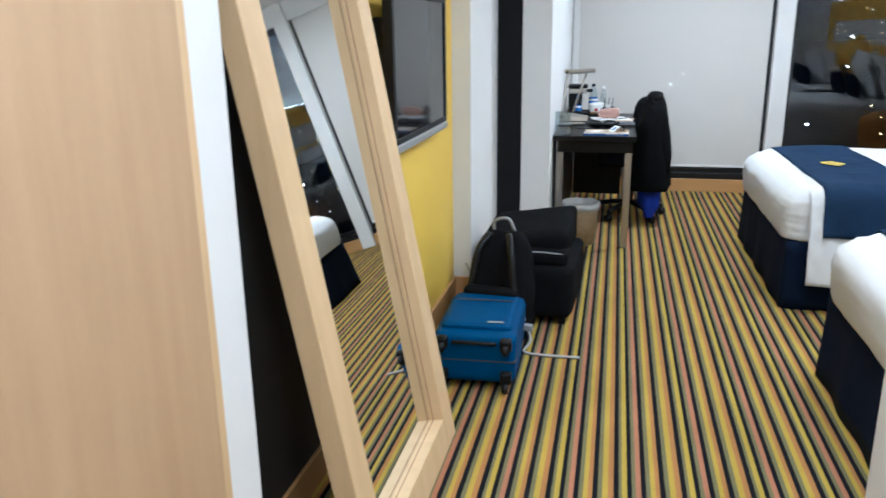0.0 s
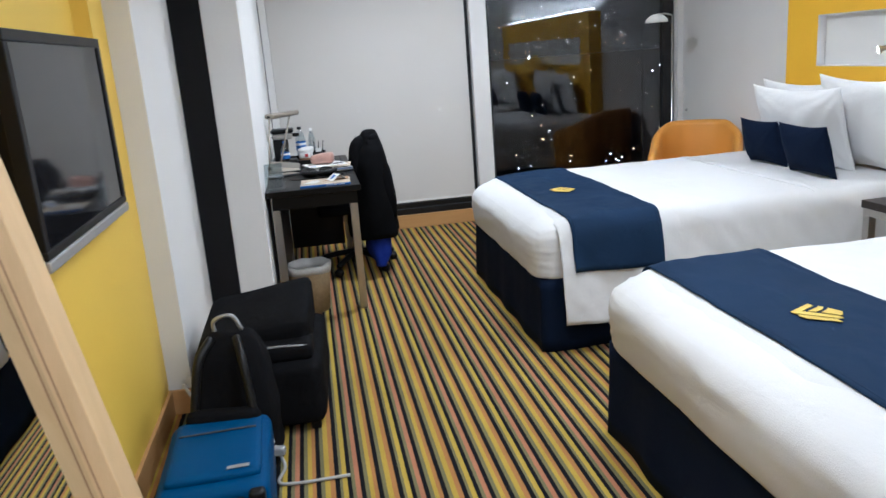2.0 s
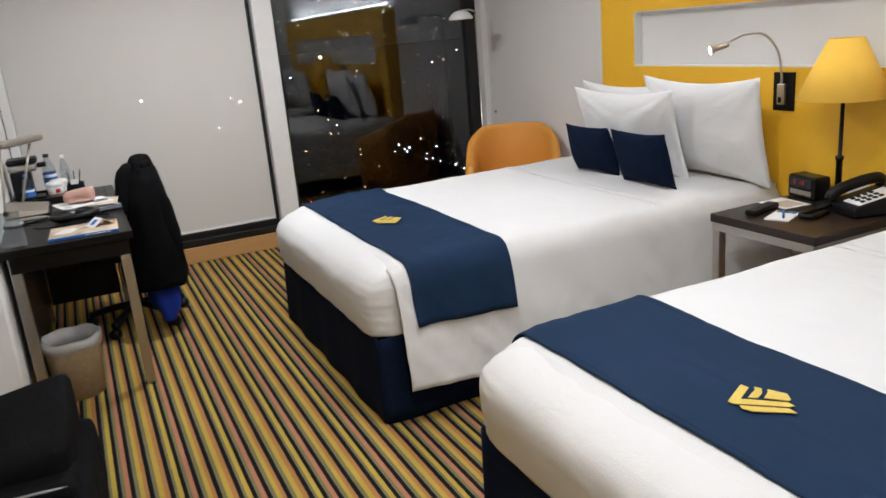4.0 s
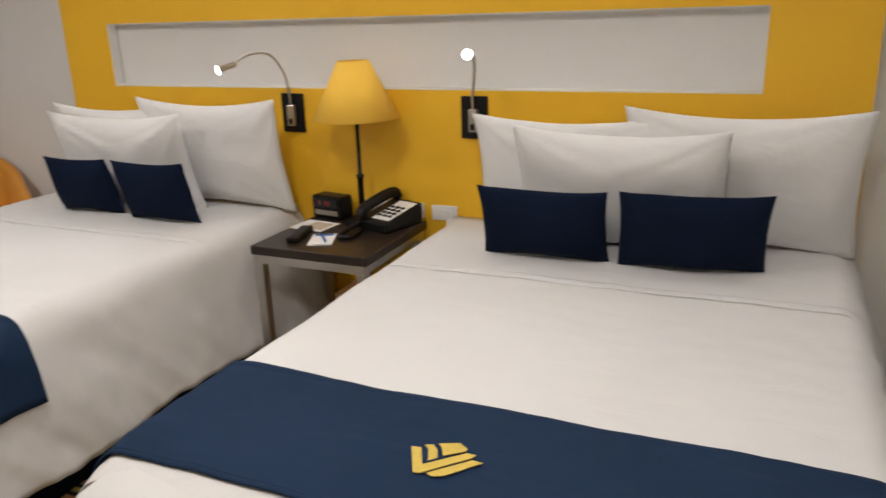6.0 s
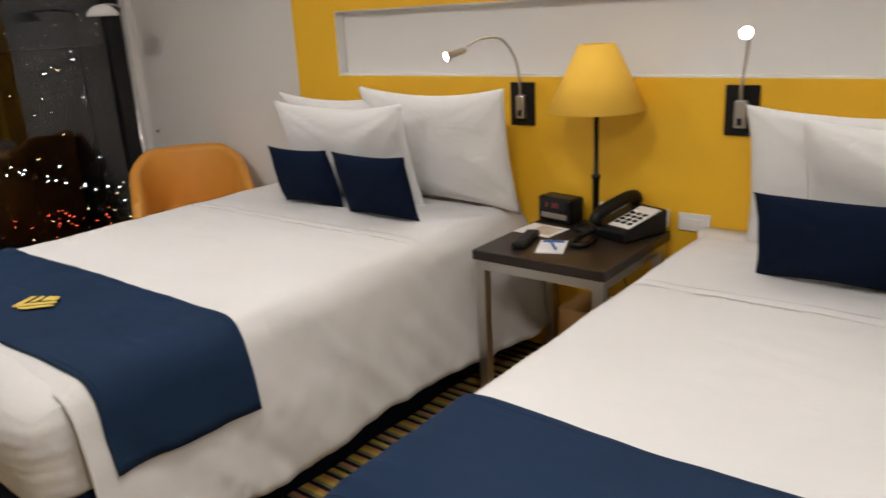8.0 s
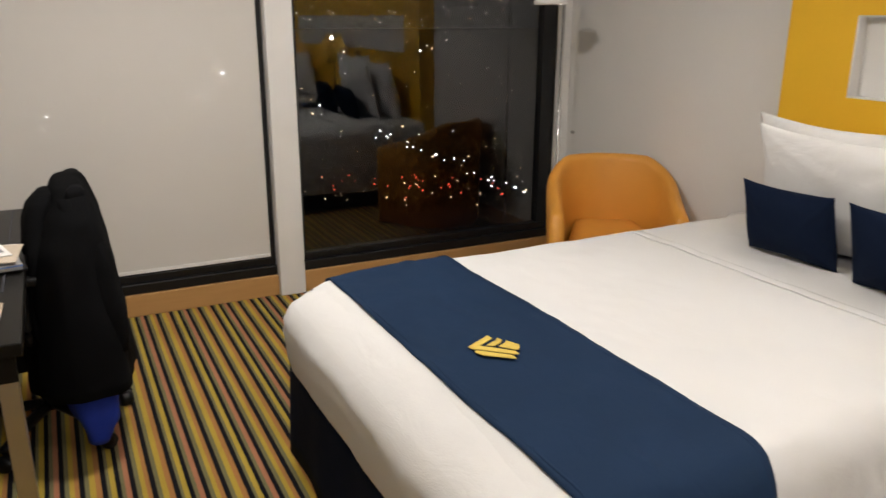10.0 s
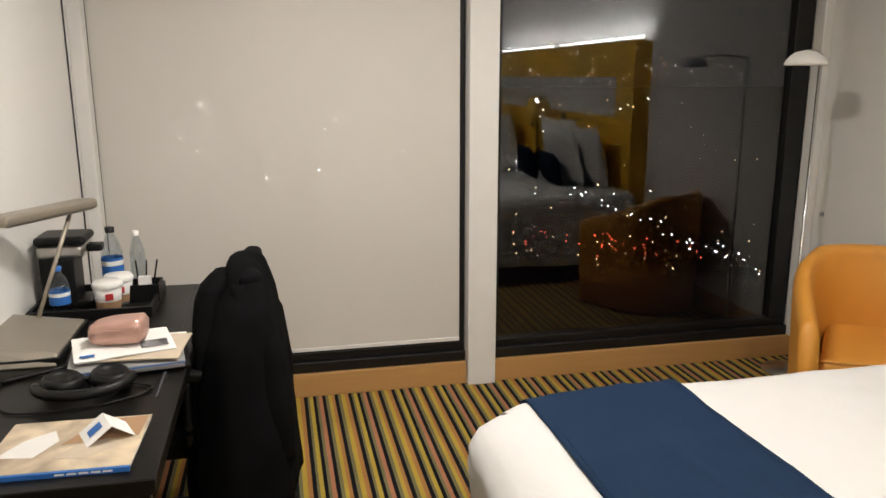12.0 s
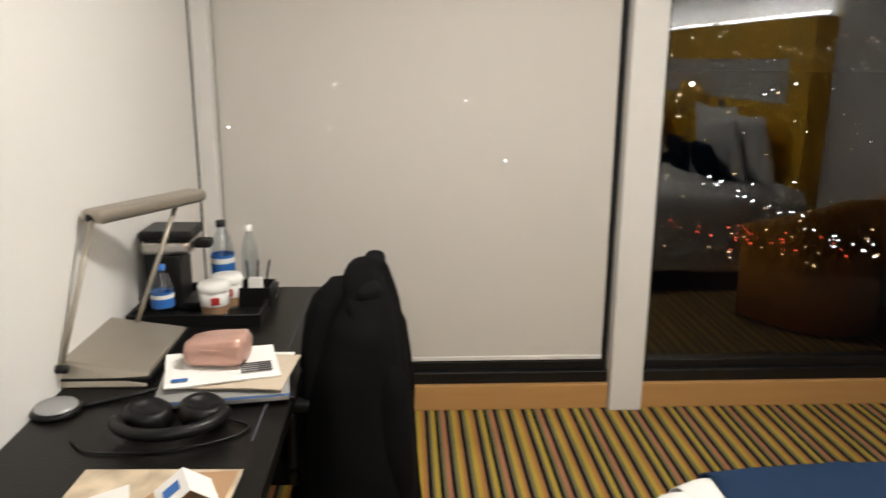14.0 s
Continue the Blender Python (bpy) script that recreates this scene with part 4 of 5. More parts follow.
for a, b in (((-0.05, -0.035), (0, 0.035)), ((0.045, -0.035), (0, 0.035))):
    q = [bm.verts.new((a[0], -0.04, 0.0)), bm.verts.new((a[0], 0.04, 0.0)), bm.verts.new((0, 0.04, 0.034)), bm.verts.new((0, -0.04, 0.034))]
    bm.faces.new(q)
part("card", bm, M_PAPER, tc, local=True, thick=0.0012)
part("mark", moved(box(-0.016, 0.016, -0.014, 0.014, 0.001, 0.002), pose(-0.025, 0, 0.0172, 0, -34, 0)), M_BLUE, tc, "small blue printed mark", local=True)

hp = on_desk("headphones", -0.07, 5.43, 10, "black over-ear headphones lying on the desk", "headphones")
arc = [(0.105 * math.cos(a), -0.02 + 0.085 * math.sin(a), 0.03) for a in [math.pi + math.pi * k / 20 for k in range(21)]]
part("headband", moved(tube(arc, 0.013, 10), pose(0, 0, 0.004)), M_BLACK, hp, local=True, smooth=True)
for x in (-0.052, 0.055):
    part("ear_cup", moved(turn([(0, 0), (0.045, 0.002), (0.05, 0.018), (0.046, 0.034), (0.036, 0.042), (0.03, 0.034), (0, 0.03)], 28), pose(x, 0.015, 0.004, 4, 6, 0)), M_BLACK, hp, "padded ear cup", local=True, smooth=True)
part("cable", tube(bend([(0.1, 0.0, 0.006), (0.15, -0.04, 0.004), (0.11, -0.085, 0.004), (0.0, -0.11, 0.004), (-0.14, -0.09, 0.004), (-0.19, -0.03, 0.004)], 30), 0.0025, 6), M_BLACK, hp, local=True, smooth=True)

cp = on_desk("charging_puck", -0.335, 5.50, 10, "round silver and white charger on a black base", "charger")
part("base", turn([(0, 0), (0.05, 0), (0.052, 0.008), (0.047, 0.014), (0, 0.016)], 32), M_BLACK, cp, local=True, smooth=True)
part("top", turn([(0.044, 0.0142), (0.042, 0.019), (0, 0.021)], 32), M_GREY, cp, "pale silver top", local=True, smooth=True)
part("cable", tube(bend([(0.05, 0.01, 0.006), (0.10, 0.03, 0.006), (0.17, 0.05, 0.008), (0.2, 0.07, 0.006)], 16), 0.006, 8), M_BLACK, cp, local=True, smooth=True)

pp = on_desk("laptop_folder", 0.0, 5.62, 9, "thin silver blue folder under a stack of papers", "folder")
part("lower_board", box(-0.16, 0.15, -0.10, 0.10, 0, 0.008, 0.002), M_BLACK, pp, local=True)
part("pages", box(-0.145, 0.135, -0.115, 0.10, 0.0085, 0.02, 0.002), M_GREY, pp, local=True)
part("blue_edge", box(-0.147, 0.137, -0.118, 0.10, 0.0205, 0.0225, 0.0008), M_BLUE, pp, local=True)
part("upper_board", box(-0.147, 0.137, -0.116, 0.10, 0.0226, 0.0265, 0.0012), M_GREY, pp, local=True)
for k, (dx, dy, rz, h, mt) in enumerate(((0.01, 0.02, -8, 0.027, M_PAPER), (0.02, 0.0, -14, 0.034, M_TANPAPER), (-0.02, 0.02, 6, 0.039, M_PAPER))):
    st = root("paper", 0.0 + dx, 5.63 + dy, DZ + h, "loose printed paper sheet in the stack on the desk", "paper", "stacked papers", m=pose(0.0 + dx, 5.63 + dy, DZ + h - 0.0015, 0, 0, 9 + rz))
    bm = sheet(10, 10, lambda u, v, s=k: ((u - 0.5) * 0.25, (v - 0.5) * 0.20, 0.0035 + 0.003 * wob((u, v, s), 2.5, s)))
    part("page", bm, mt, st, local=True, thick=0.003)
    if k == 2:
        for j in range(5):
            part("print_bar", box(0.04, 0.11, -0.07 + j * 0.012, -0.063 + j * 0.012, 0.0082, 0.0086), M_INK, st, local=True)
        part("print_bar", box(-0.11, -0.075, -0.08, -0.065, 0.0082, 0.0086), M_BLUE, st, local=True)
po = root("pouch", -0.02, 5.66, DZ + 0.042, "rose gold zipped cosmetic pouch on the papers", "pouch", m=pose(-0.03, 5.665, DZ + 0.046, 0, 0, -6) @ Matrix.Diagonal((0.88, 1.0, 1.05, 1)))
bm = box(-0.085, 0.085, -0.05, 0.05, 0, 0.062)
bmesh.ops.subdivide_edges(bm, edges=bm.edges[:], cuts=9, use_grid_fill=True)
for v in bm.verts:
    u, w, h = v.co.x / 0.085, v.co.y / 0.05, v.co.z / 0.031 - 1
    r = (abs(u) ** 5 + abs(w) ** 4 + abs(h) ** 3.2) ** 0.22
    v.co = Vector((0.085 * u, 0.05 * w, 0.031 * h)) / max(r, 0.6) * (1 + 0.05 * wob((u, w, h), 2.2, 4)) + Vector((0, 0, 0.031))
    v.co.z = max(v.co.z, 0) * (1 + 0.12 * u)
part("body", bm, M_ROSE, po, local=True, smooth=True)
part("zip", tube([(0.0855 * math.cos(a) * 0.99, 0.051 * math.sin(a), 0.042) for a in [math.pi + math.pi * k / 16 for k in range(17)]], 0.0025, 6), M_ROSE, po, "fine metal zip", local=True, smooth=True)

dl_ = on_desk("desk_lamp", -0.27, 5.78, 0, "pewter desk lamp with two thin arms and a bar head", "lamp")
bm = box(-0.115, 0.085, -0.16, 0.20, 0, 0.055, 0.004)
for v in bm.verts:
    if v.co.z > 0.03:
        v.co.y = v.co.y * 0.86
        v.co.z += 0.018 * (1 - abs(v.co.y) / 0.2) - 0.03 * max(0, v.co.x) / 0.085
part("base", bm, M_PEWTER, dl_, "wedge-shaped pewter base", local=True)
part("base_edge", box(-0.11, 0.092, -0.155, 0.19, 0.0, 0.022, 0.002), M_BLACK, dl_, local=True)
A, B = Vector((-0.10, -0.165, 0.05)), Vector((-0.07, 0.02, 0.36))
C = Vector((0.09, 0.35, 0.355))
part("arm", tube([A, B], 0.0065, 8), M_PEWTER, dl_, local=True, smooth=True)
part("arm", tube([Vector((-0.035, 0.15, 0.05)), Vector((0.055, 0.27, 0.345))], 0.0065, 8), M_PEWTER, dl_, local=True, smooth=True)
d = (C - B).normalized()
hm = Matrix.Translation((B + C) / 2) @ d.to_track_quat("Y", "Z").to_matrix().to_4x4()
bm = box(-0.034, 0.034, -0.19, 0.19, -0.012, 0.02, 0.012, 3)
dlh = part("lamp_head", moved(bm, hm), M_PEWTER, dl_, "long bar lamp head", local=True)
part("reflector", moved(box(-0.026, 0.026, -0.175, 0.175, -0.014, -0.0125), hm), M_GREY, dlh, local=True)
for p in (A, B):
    part("hinge", moved(turn([(0, -0.014), (0.01, -0.014), (0.01, 0.014), (0, 0.014)], 14), Matrix.Translation(p) @ pose(0, 0, 0, 0, 90, 0)), M_BLACK, dl_, local=True, smooth=True)

tr_ = on_desk("coffee_tray", -0.18, 6.17, 0, "black serving tray holding coffee supplies", "tray")
part("tray_floor", box(-0.18, 0.17, -0.14, 0.17, 0, 0.008, 0.002), M_BLACK, tr_, local=True)
part("rim", boxes((-0.18, 0.17, -0.15, -0.14, 0, 0.035), (-0.18, 0.17, 0.17, 0.18, 0, 0.035), (-0.19, -0.18, -0.15, 0.18, 0, 0.035), (0.17, 0.18, -0.15, 0.18, 0, 0.035)), M_BLACK, tr_, local=True)
cm = root("coffee_maker", -0.30, 6.22, DZ + 0.008, "black and steel pod coffee maker on the tray", "coffee maker", m=pose(-0.283, 6.215, DZ + 0.008) @ Matrix.Diagonal((1.1, 1.15, 1.08, 1)))
part("body", box(-0.065, 0.03, -0.06, 0.06, 0, 0.16, 0.012, 3), M_BLACK, cm, local=True)
part("band", box(-0.068, 0.062, -0.062, 0.062, 0.155, 0.195, 0.012, 3), M_STEEL, cm, "brushed steel band", local=True)
part("lid", box(-0.072, 0.070, -0.066, 0.066, 0.195, 0.222, 0.012, 3), M_BLACK, cm, local=True)
part("spout", box(0.06, 0.105, -0.022, 0.022, 0.165, 0.188, 0.006), M_BLACK, cm, local=True)
part("drip_plate", box(0.0, 0.075, -0.055, 0.055, 0, 0.02, 0.004), M_BLACK, cm, local=True)


def bottle(x, y, z, r, h, label, capmat, lab=True):
    o = root("water_bottle", x, y, z, label, "bottle", "bottles on the desk")
    k = [(0, z), (r * 0.9, z), (r, z + 0.01), (r, z + h * 0.62), (r * 0.94, z + h * 0.66), (r * 0.75, z + h * 0.78), (r * 0.38, z + h * 0.89), (r * 0.36, z + h * 0.94)]
    part("bottle_body", turn(k, 28, (x, y)), M_BOTTLE, o, smooth=True)
    part("cap", turn([(r * 0.42, z + h * 0.92), (r * 0.44, z + h), (0, z + h)], 20, (x, y)), capmat, o, smooth=True)
    if lab:
        lbd = part("label_band", turn([(r * 1.01, z + h * 0.28), (r * 1.01, z + h * 0.55)], 28, (x, y)), M_BLUE, o, "blue paper label", smooth=True)
        part("label_stripe", turn([(r * 1.02, z + h * 0.44), (r * 1.02, z + h * 0.51)], 28, (x, y)), M_PAPER, lbd, smooth=True)


bottle(-0.275, 6.055, DZ + 0.008, 0.031, 0.165, "small clear water bottle with a blue label and cap", M_BLUE)
bottle(-0.165, 6.32, DZ + 0.008, 0.036, 0.235, "tall clear water bottle with a blue label and black cap", M_BLACK)
bottle(-0.085, 6.34, DZ + 0.008, 0.026, 0.215, "slim clear bottle with a white pump cap", M_WHITE, False)


def cup(x, y, z, label):
    o = root("paper_cup", x, y, z, label, "cup", "paper cups")
    cbd = part("cup_body", turn([(0, z), (0.036, z), (0.045, z + 0.082), (0.042, z + 0.082)], 28, (x, y)), M_CUP, o, smooth=True)
    part("lid", turn([(0.047, z + 0.078), (0.048, z + 0.087), (0.042, z + 0.098), (0, z + 0.098)], 28, (x, y)), M_WHITE, o, smooth=True)
    part("sleeve", turn([(0.0375, z + 0.008), (0.0405, z + 0.034)], 28, (x, y)), M_CARD, cbd, "brown card sleeve", smooth=True)
    part("badge", moved(box(-0.012, 0.012, -0.001, 0.001, 0, 0.022), pose(x + 0.012, y - 0.0435, z + 0.042, 6, 0, 20)), M_RED, cbd, "small red printed mark")


cup(-0.145, 6.11, DZ + 0.008, "lidded white paper cup with a brown sleeve")
cup(-0.125, 6.19, DZ + 0.008, "lidded white paper cup behind another on the tray")
cd = root("sachet_caddy", -0.05, 6.22, DZ + 0.008, "black caddy with stirrers and sachets", "caddy", m=pose(-0.045, 6.22, DZ + 0.008))
part("tub", moved(turn([(0, 0), (0.068, 0), (0.070, 0.06), (0.064, 0.06), (0.062, 0.006), (0, 0.006)], 4), pose(0, 0, 0, 0, 0, 45)), M_BLACK, cd, local=True)
for k in range(3):
    part("stirrer", tube([(-0.02 + 0.02 * k, 0, 0.02), (-0.03 + 0.035 * k, 0.02, 0.13)], 0.003, 6), M_BLACK, cd, local=True)
    part("sachet", moved(box(-0.02, 0.02, -0.002, 0.002, 0, 0.075, 0.001), pose(0.0, -0.03 + 0.02 * k, 0.006, 8 * k - 8, 0, 0)), M_CUP, cd, local=True)
ea = on_desk("picture_stand", -0.31, 5.02, 15, "small clear acrylic card stand", "card stand")
part("face", moved(box(-0.05, 0.05, -0.0015, 0.0015, 0, 0.15), pose(0, 0, 0.002, -14, 0, 0)), M_BOTTLE, ea, local=True)
part("back_leg", moved(box(-0.05, 0.05, -0.0015, 0.0015, 0, 0.15), pose(0, 0.074, 0.002, 14, 0, 0)), M_BOTTLE, ea, local=True)

# ---------------------------------------------------------------- office chair with the jacket
CX, CY = 0.15, 5.95
oc = root("office_chair", CX, CY, 0, "black swivel office chair at the desk", "chair")
for k in range(5):
    a = radians(72 * k + 20)
    ex, ey = CX + 0.27 * math.cos(a), CY + 0.27 * math.sin(a)
    arm_ = part("base_arm", tube(bend([(CX, CY, 0.12), (CX + 0.14 * math.cos(a), CY + 0.14 * math.sin(a), 0.105), (ex, ey, 0.075)], 8), 0.02, 8), M_BLACK, oc, smooth=True)
    part("caster", moved(turn([(0, -0.022), (0.026, -0.022), (0.03, -0.012), (0.03, 0.012), (0.026, 0.022), (0, 0.022)], 18), pose(ex, ey, 0.031, 90, 0, 72 * k + 110)), M_BLACK, arm_, smooth=True)
part("column", turn([(0, 0.10), (0.03, 0.10), (0.03, 0.28), (0.02, 0.28), (0.02, 0.42), (0, 0.42)], 18, (CX, CY)), M_BLACK, oc, smooth=True)
bm = box(CX - 0.25, CX + 0.20, CY - 0.23, CY + 0.23, 0.42, 0.50, 0.03, 4)
part("seat", bm, M_BLACKNYLON, oc, "black padded seat")
bm = box(CX + 0.13, CX + 0.19, CY - 0.20, CY + 0.20, 0.54, 0.945, 0.026, 4)
for v in bm.verts:
    v.co.x += 0.05 * (v.co.z - 0.54) / 0.4 - 0.05 * ((v.co.y - CY) / 0.2) ** 2
part("backrest", bm, M_BLACKNYLON, oc, "black padded backrest")
for sgn in (-1, 1):
    arm_ = part("armrest", box(CX - 0.15, CX + 0.09, CY + sgn * 0.26 - 0.025, CY + sgn * 0.26 + 0.025, 0.655, 0.685, 0.01, 3), M_BLACK, oc)
    part("arm_post", tube(bend([(CX - 0.02, CY + sgn * 0.20, 0.45), (CX - 0.02, CY + sgn * 0.265, 0.47), (CX - 0.02, CY + sgn * 0.265, 0.56), (CX - 0.02, CY + sgn * 0.26, 0.656)], 14), 0.014, 8), M_BLACK, arm_, smooth=True)
part("back_bar", tube(bend([(CX + 0.05, CY, 0.41), (CX + 0.18, CY, 0.42), (CX + 0.215, CY, 0.52), (CX + 0.22, CY, 0.66)], 12), 0.018, 8), M_BLACK, oc, smooth=True)


def garment(levels, n, seed, fold):
    rings = []
    for z, cx, cy, rx, ry in levels:
        r = []
        for k in range(n):
            a = 2 * math.pi * k / n
            c, s_ = math.cos(a), math.sin(a)
            px = cx + rx * math.copysign(abs(c) ** 0.75, c)
            py = cy + ry * math.copysign(abs(s_) ** 0.75, s_)
            f = fold * (wob((px * 2.2, py * 2.2, z * 0.35), 5, seed) + 0.5 * wob((px, py, z * 0.5), 16, seed))
            r.append((px + c * f, py + s_ * f, z + (0.012 * wob((px, py, 0), 9, seed) if z < 0.4 else 0)))
        rings.append(r)
    return loft(rings)


def dense(levels, k=4):
    out = []
    for a, b in zip(levels, levels[1:]):
        for i in range(k):
            t = i / k
            out.append(tuple(p + (q - p) * t for p, q in zip(a, b)))
    return out + [levels[-1]]


jx, jy = 0.285, 5.90
jk = root("jacket", jx, jy, 0.3, "black wool suit jacket hung over the chair back", "jacket")
part("jacket_body", garment(dense([(0.27, jx - 0.01, jy - 0.04, 0.17, 0.30), (0.42, jx - 0.01, jy - 0.03, 0.165, 0.295), (0.60, jx - 0.01, jy - 0.02, 0.145, 0.28), (0.76, jx + 0.005, jy - 0.01, 0.112, 0.255), (0.85, jx + 0.015, jy, 0.085, 0.225),
     (0.905, jx + 0.018, jy + 0.01, 0.066, 0.17), (0.935, jx + 0.020, jy + 0.02, 0.055, 0.13), (0.955, jx + 0.020, jy + 0.025, 0.042, 0.08), (0.965, jx + 0.020, jy + 0.025, 0.018, 0.03)]), 72, 2.0, 0.022), M_WOOL, jk, smooth=True)
for sgn, lo in ((-1, 0.40), (1, 0.34)):
    part("sleeve", garment(dense([(lo, jx + 0.10, jy + sgn * 0.20, 0.05, 0.07), (0.55, jx + 0.09, jy + sgn * 0.205, 0.055, 0.072), (0.73, jx + 0.065, jy + sgn * 0.19, 0.052, 0.068), (0.85, jx + 0.025, jy + sgn * 0.165, 0.045, 0.055),
         (0.91, jx, jy + sgn * 0.13, 0.02, 0.03)]), 32, 5.0 + sgn, 0.018), M_WOOL, jk, smooth=True)
part("lapel", garment(dense([(0.48, jx - 0.115, jy - 0.10, 0.045, 0.15), (0.62, jx - 0.11, jy - 0.08, 0.045, 0.15), (0.76, jx - 0.10, jy - 0.06, 0.042, 0.14), (0.85, jx - 0.09, jy - 0.04, 0.04, 0.12),
     (0.895, jx - 0.075, jy - 0.04, 0.040, 0.10), (0.920, jx - 0.062, jy - 0.03, 0.032, 0.08), (0.930, jx - 0.055, jy - 0.03, 0.014, 0.04)]), 40, 8.0, 0.016), M_WOOL, jk, "turned front edge of the jacket", smooth=True)
bl = root("blue_garment", jx - 0.05, jy, 0.1, "royal blue shirt hanging below the black jacket", "shirt")
part("cloth", garment(dense([(0.06, jx + 0.0, jy - 0.17, 0.03, 0.05), (0.14, jx + 0.01, jy - 0.15, 0.06, 0.10), (0.26, jx + 0.01, jy - 0.08, 0.085, 0.17), (0.36, jx + 0.01, jy, 0.085, 0.21)]), 48, 9.0, 0.034), M_ROYAL, bl, smooth=True)

# ---------------------------------------------------------------- the television and the mirror
tv = root("television", -0.80, 3.06, 1.0, "flat screen television with a silver lower edge, off", "television")
part("back", box(-0.872, -0.80, 2.72, 3.40, 1.065, 1.465, 0.01), M_BLACK, tv)
part("bezel", boxes((-0.80, -0.762, 2.62, 3.50, 1.005, 1.027), (-0.80, -0.762, 2.62, 3.50, 1.535, 1.565), (-0.80, -0.762, 2.62, 2.65, 1.027, 1.535), (-0.80, -0.762, 3.47, 3.50, 1.027, 1.535), bevel=0.003), M_BLACK, tv)
part("screen", box(-0.795, -0.768, 2.65, 3.47, 1.027, 1.535), M_SCREEN, tv, "dark glossy screen")
part("speaker_bar", box(-0.80, -0.758, 2.62, 3.50, 0.973, 1.004, 0.006, 3), M_GREY, tv, "silver lower edge")

LEAN = math.degrees(math.atan(0.18))
MW0, MW1 = 1.475, 2.385
mm = pose(-0.50, 0, 0, 0, -LEAN, 0)
mr = root("standing_mirror", -0.52, 1.92, 0, "tall pale wood framed mirror leaning against the wall", "mirror")
PW, PD, HT = 0.11, 0.06, 2.12
part("stile", moved(box(-PD, 0, MW0, MW0 + PW, 0, HT, 0.003), mm), M_FRAMEWOOD, mr)
part("stile", moved(box(-PD, 0, MW1 - PW, MW1, 0, HT, 0.003), mm), M_FRAMEWOOD, mr)
part("rail", moved(box(-PD, 0, MW0 + PW, MW1 - PW, 0, PW, 0.003), mm), M_FRAMEWOOD, mr)
part("rail", moved(box(-PD, 0, MW0 + PW, MW1 - PW, HT - PW, HT, 0.003), mm), M_FRAMEWOOD, mr)
part("mirror_glass", moved(box(-PD + 0.006, -PD + 0.012, MW0 + PW, MW1 - PW, PW, HT - PW), mm), M_MIRROR, mr, "clear mirror glass")
part("groove", moved(boxes((-0.040, -0.036, MW1 - PW - 0.0008, MW1 - PW + 0.001, PW, HT - PW), (-0.040, -0.036, MW0 + PW, MW1 - PW, PW - 0.001, PW + 0.0008)), mm), M_CARD, mr)


# ---------------------------------------------------------------- luggage
def soft_case(sx, sy, sz, r=0.035, seed=0.0, cuts=10):
    bm = box(-sx / 2, sx / 2, -sy / 2, sy / 2, 0, sz)
    bmesh.ops.subdivide_edges(bm, edges=bm.edges[:], cuts=cuts, use_grid_fill=True)
    for v in bm.verts:
        d = Vector((v.co.x, v.co.y, v.co.z - sz / 2))
        q = Vector((max(-sx / 2 + r, min(sx / 2 - r, d.x)), max(-sy / 2 + r, min(sy / 2 - r, d.y)), max(-sz / 2 + r, min(sz / 2 - r, d.z))))
        e = d - q
        if e.length > 1e-6:
            d = q + e.normalized() * max(abs(e.x), abs(e.y), abs(e.z)) * (1 + 0.12 * wob(d, 7, seed))
        v.co = d + Vector((0, 0, sz / 2))
    return bm


bc = root("suitcase", -0.52, 2.91, 0, "blue soft cabin suitcase lying on its back", "suitcase", m=pose(-0.505, 2.985, 0.03, 0, 0, 2) @ Matrix.Diagonal((0.96, 1, 0.9, 1)))
part("shell", soft_case(0.35, 0.50, 0.235, 0.03, 1), M_BLUECASE, bc, local=True, smooth=True)
fpk = part("front_pocket", moved(soft_case(0.30, 0.40, 0.035, 0.016, 2), pose(0, 0.01, 0.222)), M_BLUECASE, bc, "raised front pocket", local=True, smooth=True)
part("zip", tube(bend([(-0.13, 0.10, 0.2595), (0, 0.1, 0.2605), (0.13, 0.10, 0.2595)], 10), 0.004, 6), M_INK, fpk, local=True, smooth=True)
part("handle", tube(bend([(-0.09, -0.243, 0.19), (-0.07, -0.262, 0.20), (0.07, -0.262, 0.20), (0.09, -0.243, 0.19)], 16), 0.009, 8), M_BLACK, bc, local=True, smooth=True)
part("badge", moved(box(-0.035, 0.035, -0.009, 0.009, 0, 0.002), pose(0.08, -0.155, 0.258)), M_GREY, fpk, "small silver badge", local=True)
for x in (-0.135, 0.135):
    for z in (0.03, 0.185):
        w_ = part("wheel_housing", moved(soft_case(0.05, 0.04, 0.06, 0.012, 3, 5), pose(x, -0.255, z - 0.02)), M_BLACK, bc, local=True, smooth=True)
        part("wheel", moved(turn([(0, -0.012), (0.022, -0.012), (0.024, 0), (0.022, 0.012), (0, 0.012)], 16), pose(x, -0.283, z - 0.003 if z > 0.1 else z - 0.03, 0, 90, 0)), M_BLACK, w_, local=True, smooth=True)
part("seam", boxes((-0.1765, 0.1765, -0.2515, 0.2515, 0.108, 0.114)), M_INK, bc, local=True)

bk = root("backpack", -0.50, 3.42, 0, "black backpack leaning on the other bags", "backpack", m=pose(-0.485, 3.32, 0.0, 0, 0, -8))
bm = soft_case(0.32, 0.21, 0.50, 0.08, 6, 14)
for v in bm.verts:
    k = v.co.z / 0.52
    v.co.x *= 1.02 - 0.42 * max(0, k - 0.45) ** 1.4 / 0.42
    v.co.y = v.co.y * (1.05 - 0.45 * k) + 0.10 * k
    v.co += Vector((wob(v.co, 9, 3), wob(v.co, 9, 4), 0)) * 0.012
part("bag", bm, M_BLACKNYLON, bk, local=True, smooth=True)
bm = soft_case(0.26, 0.07, 0.26, 0.03, 8, 8)
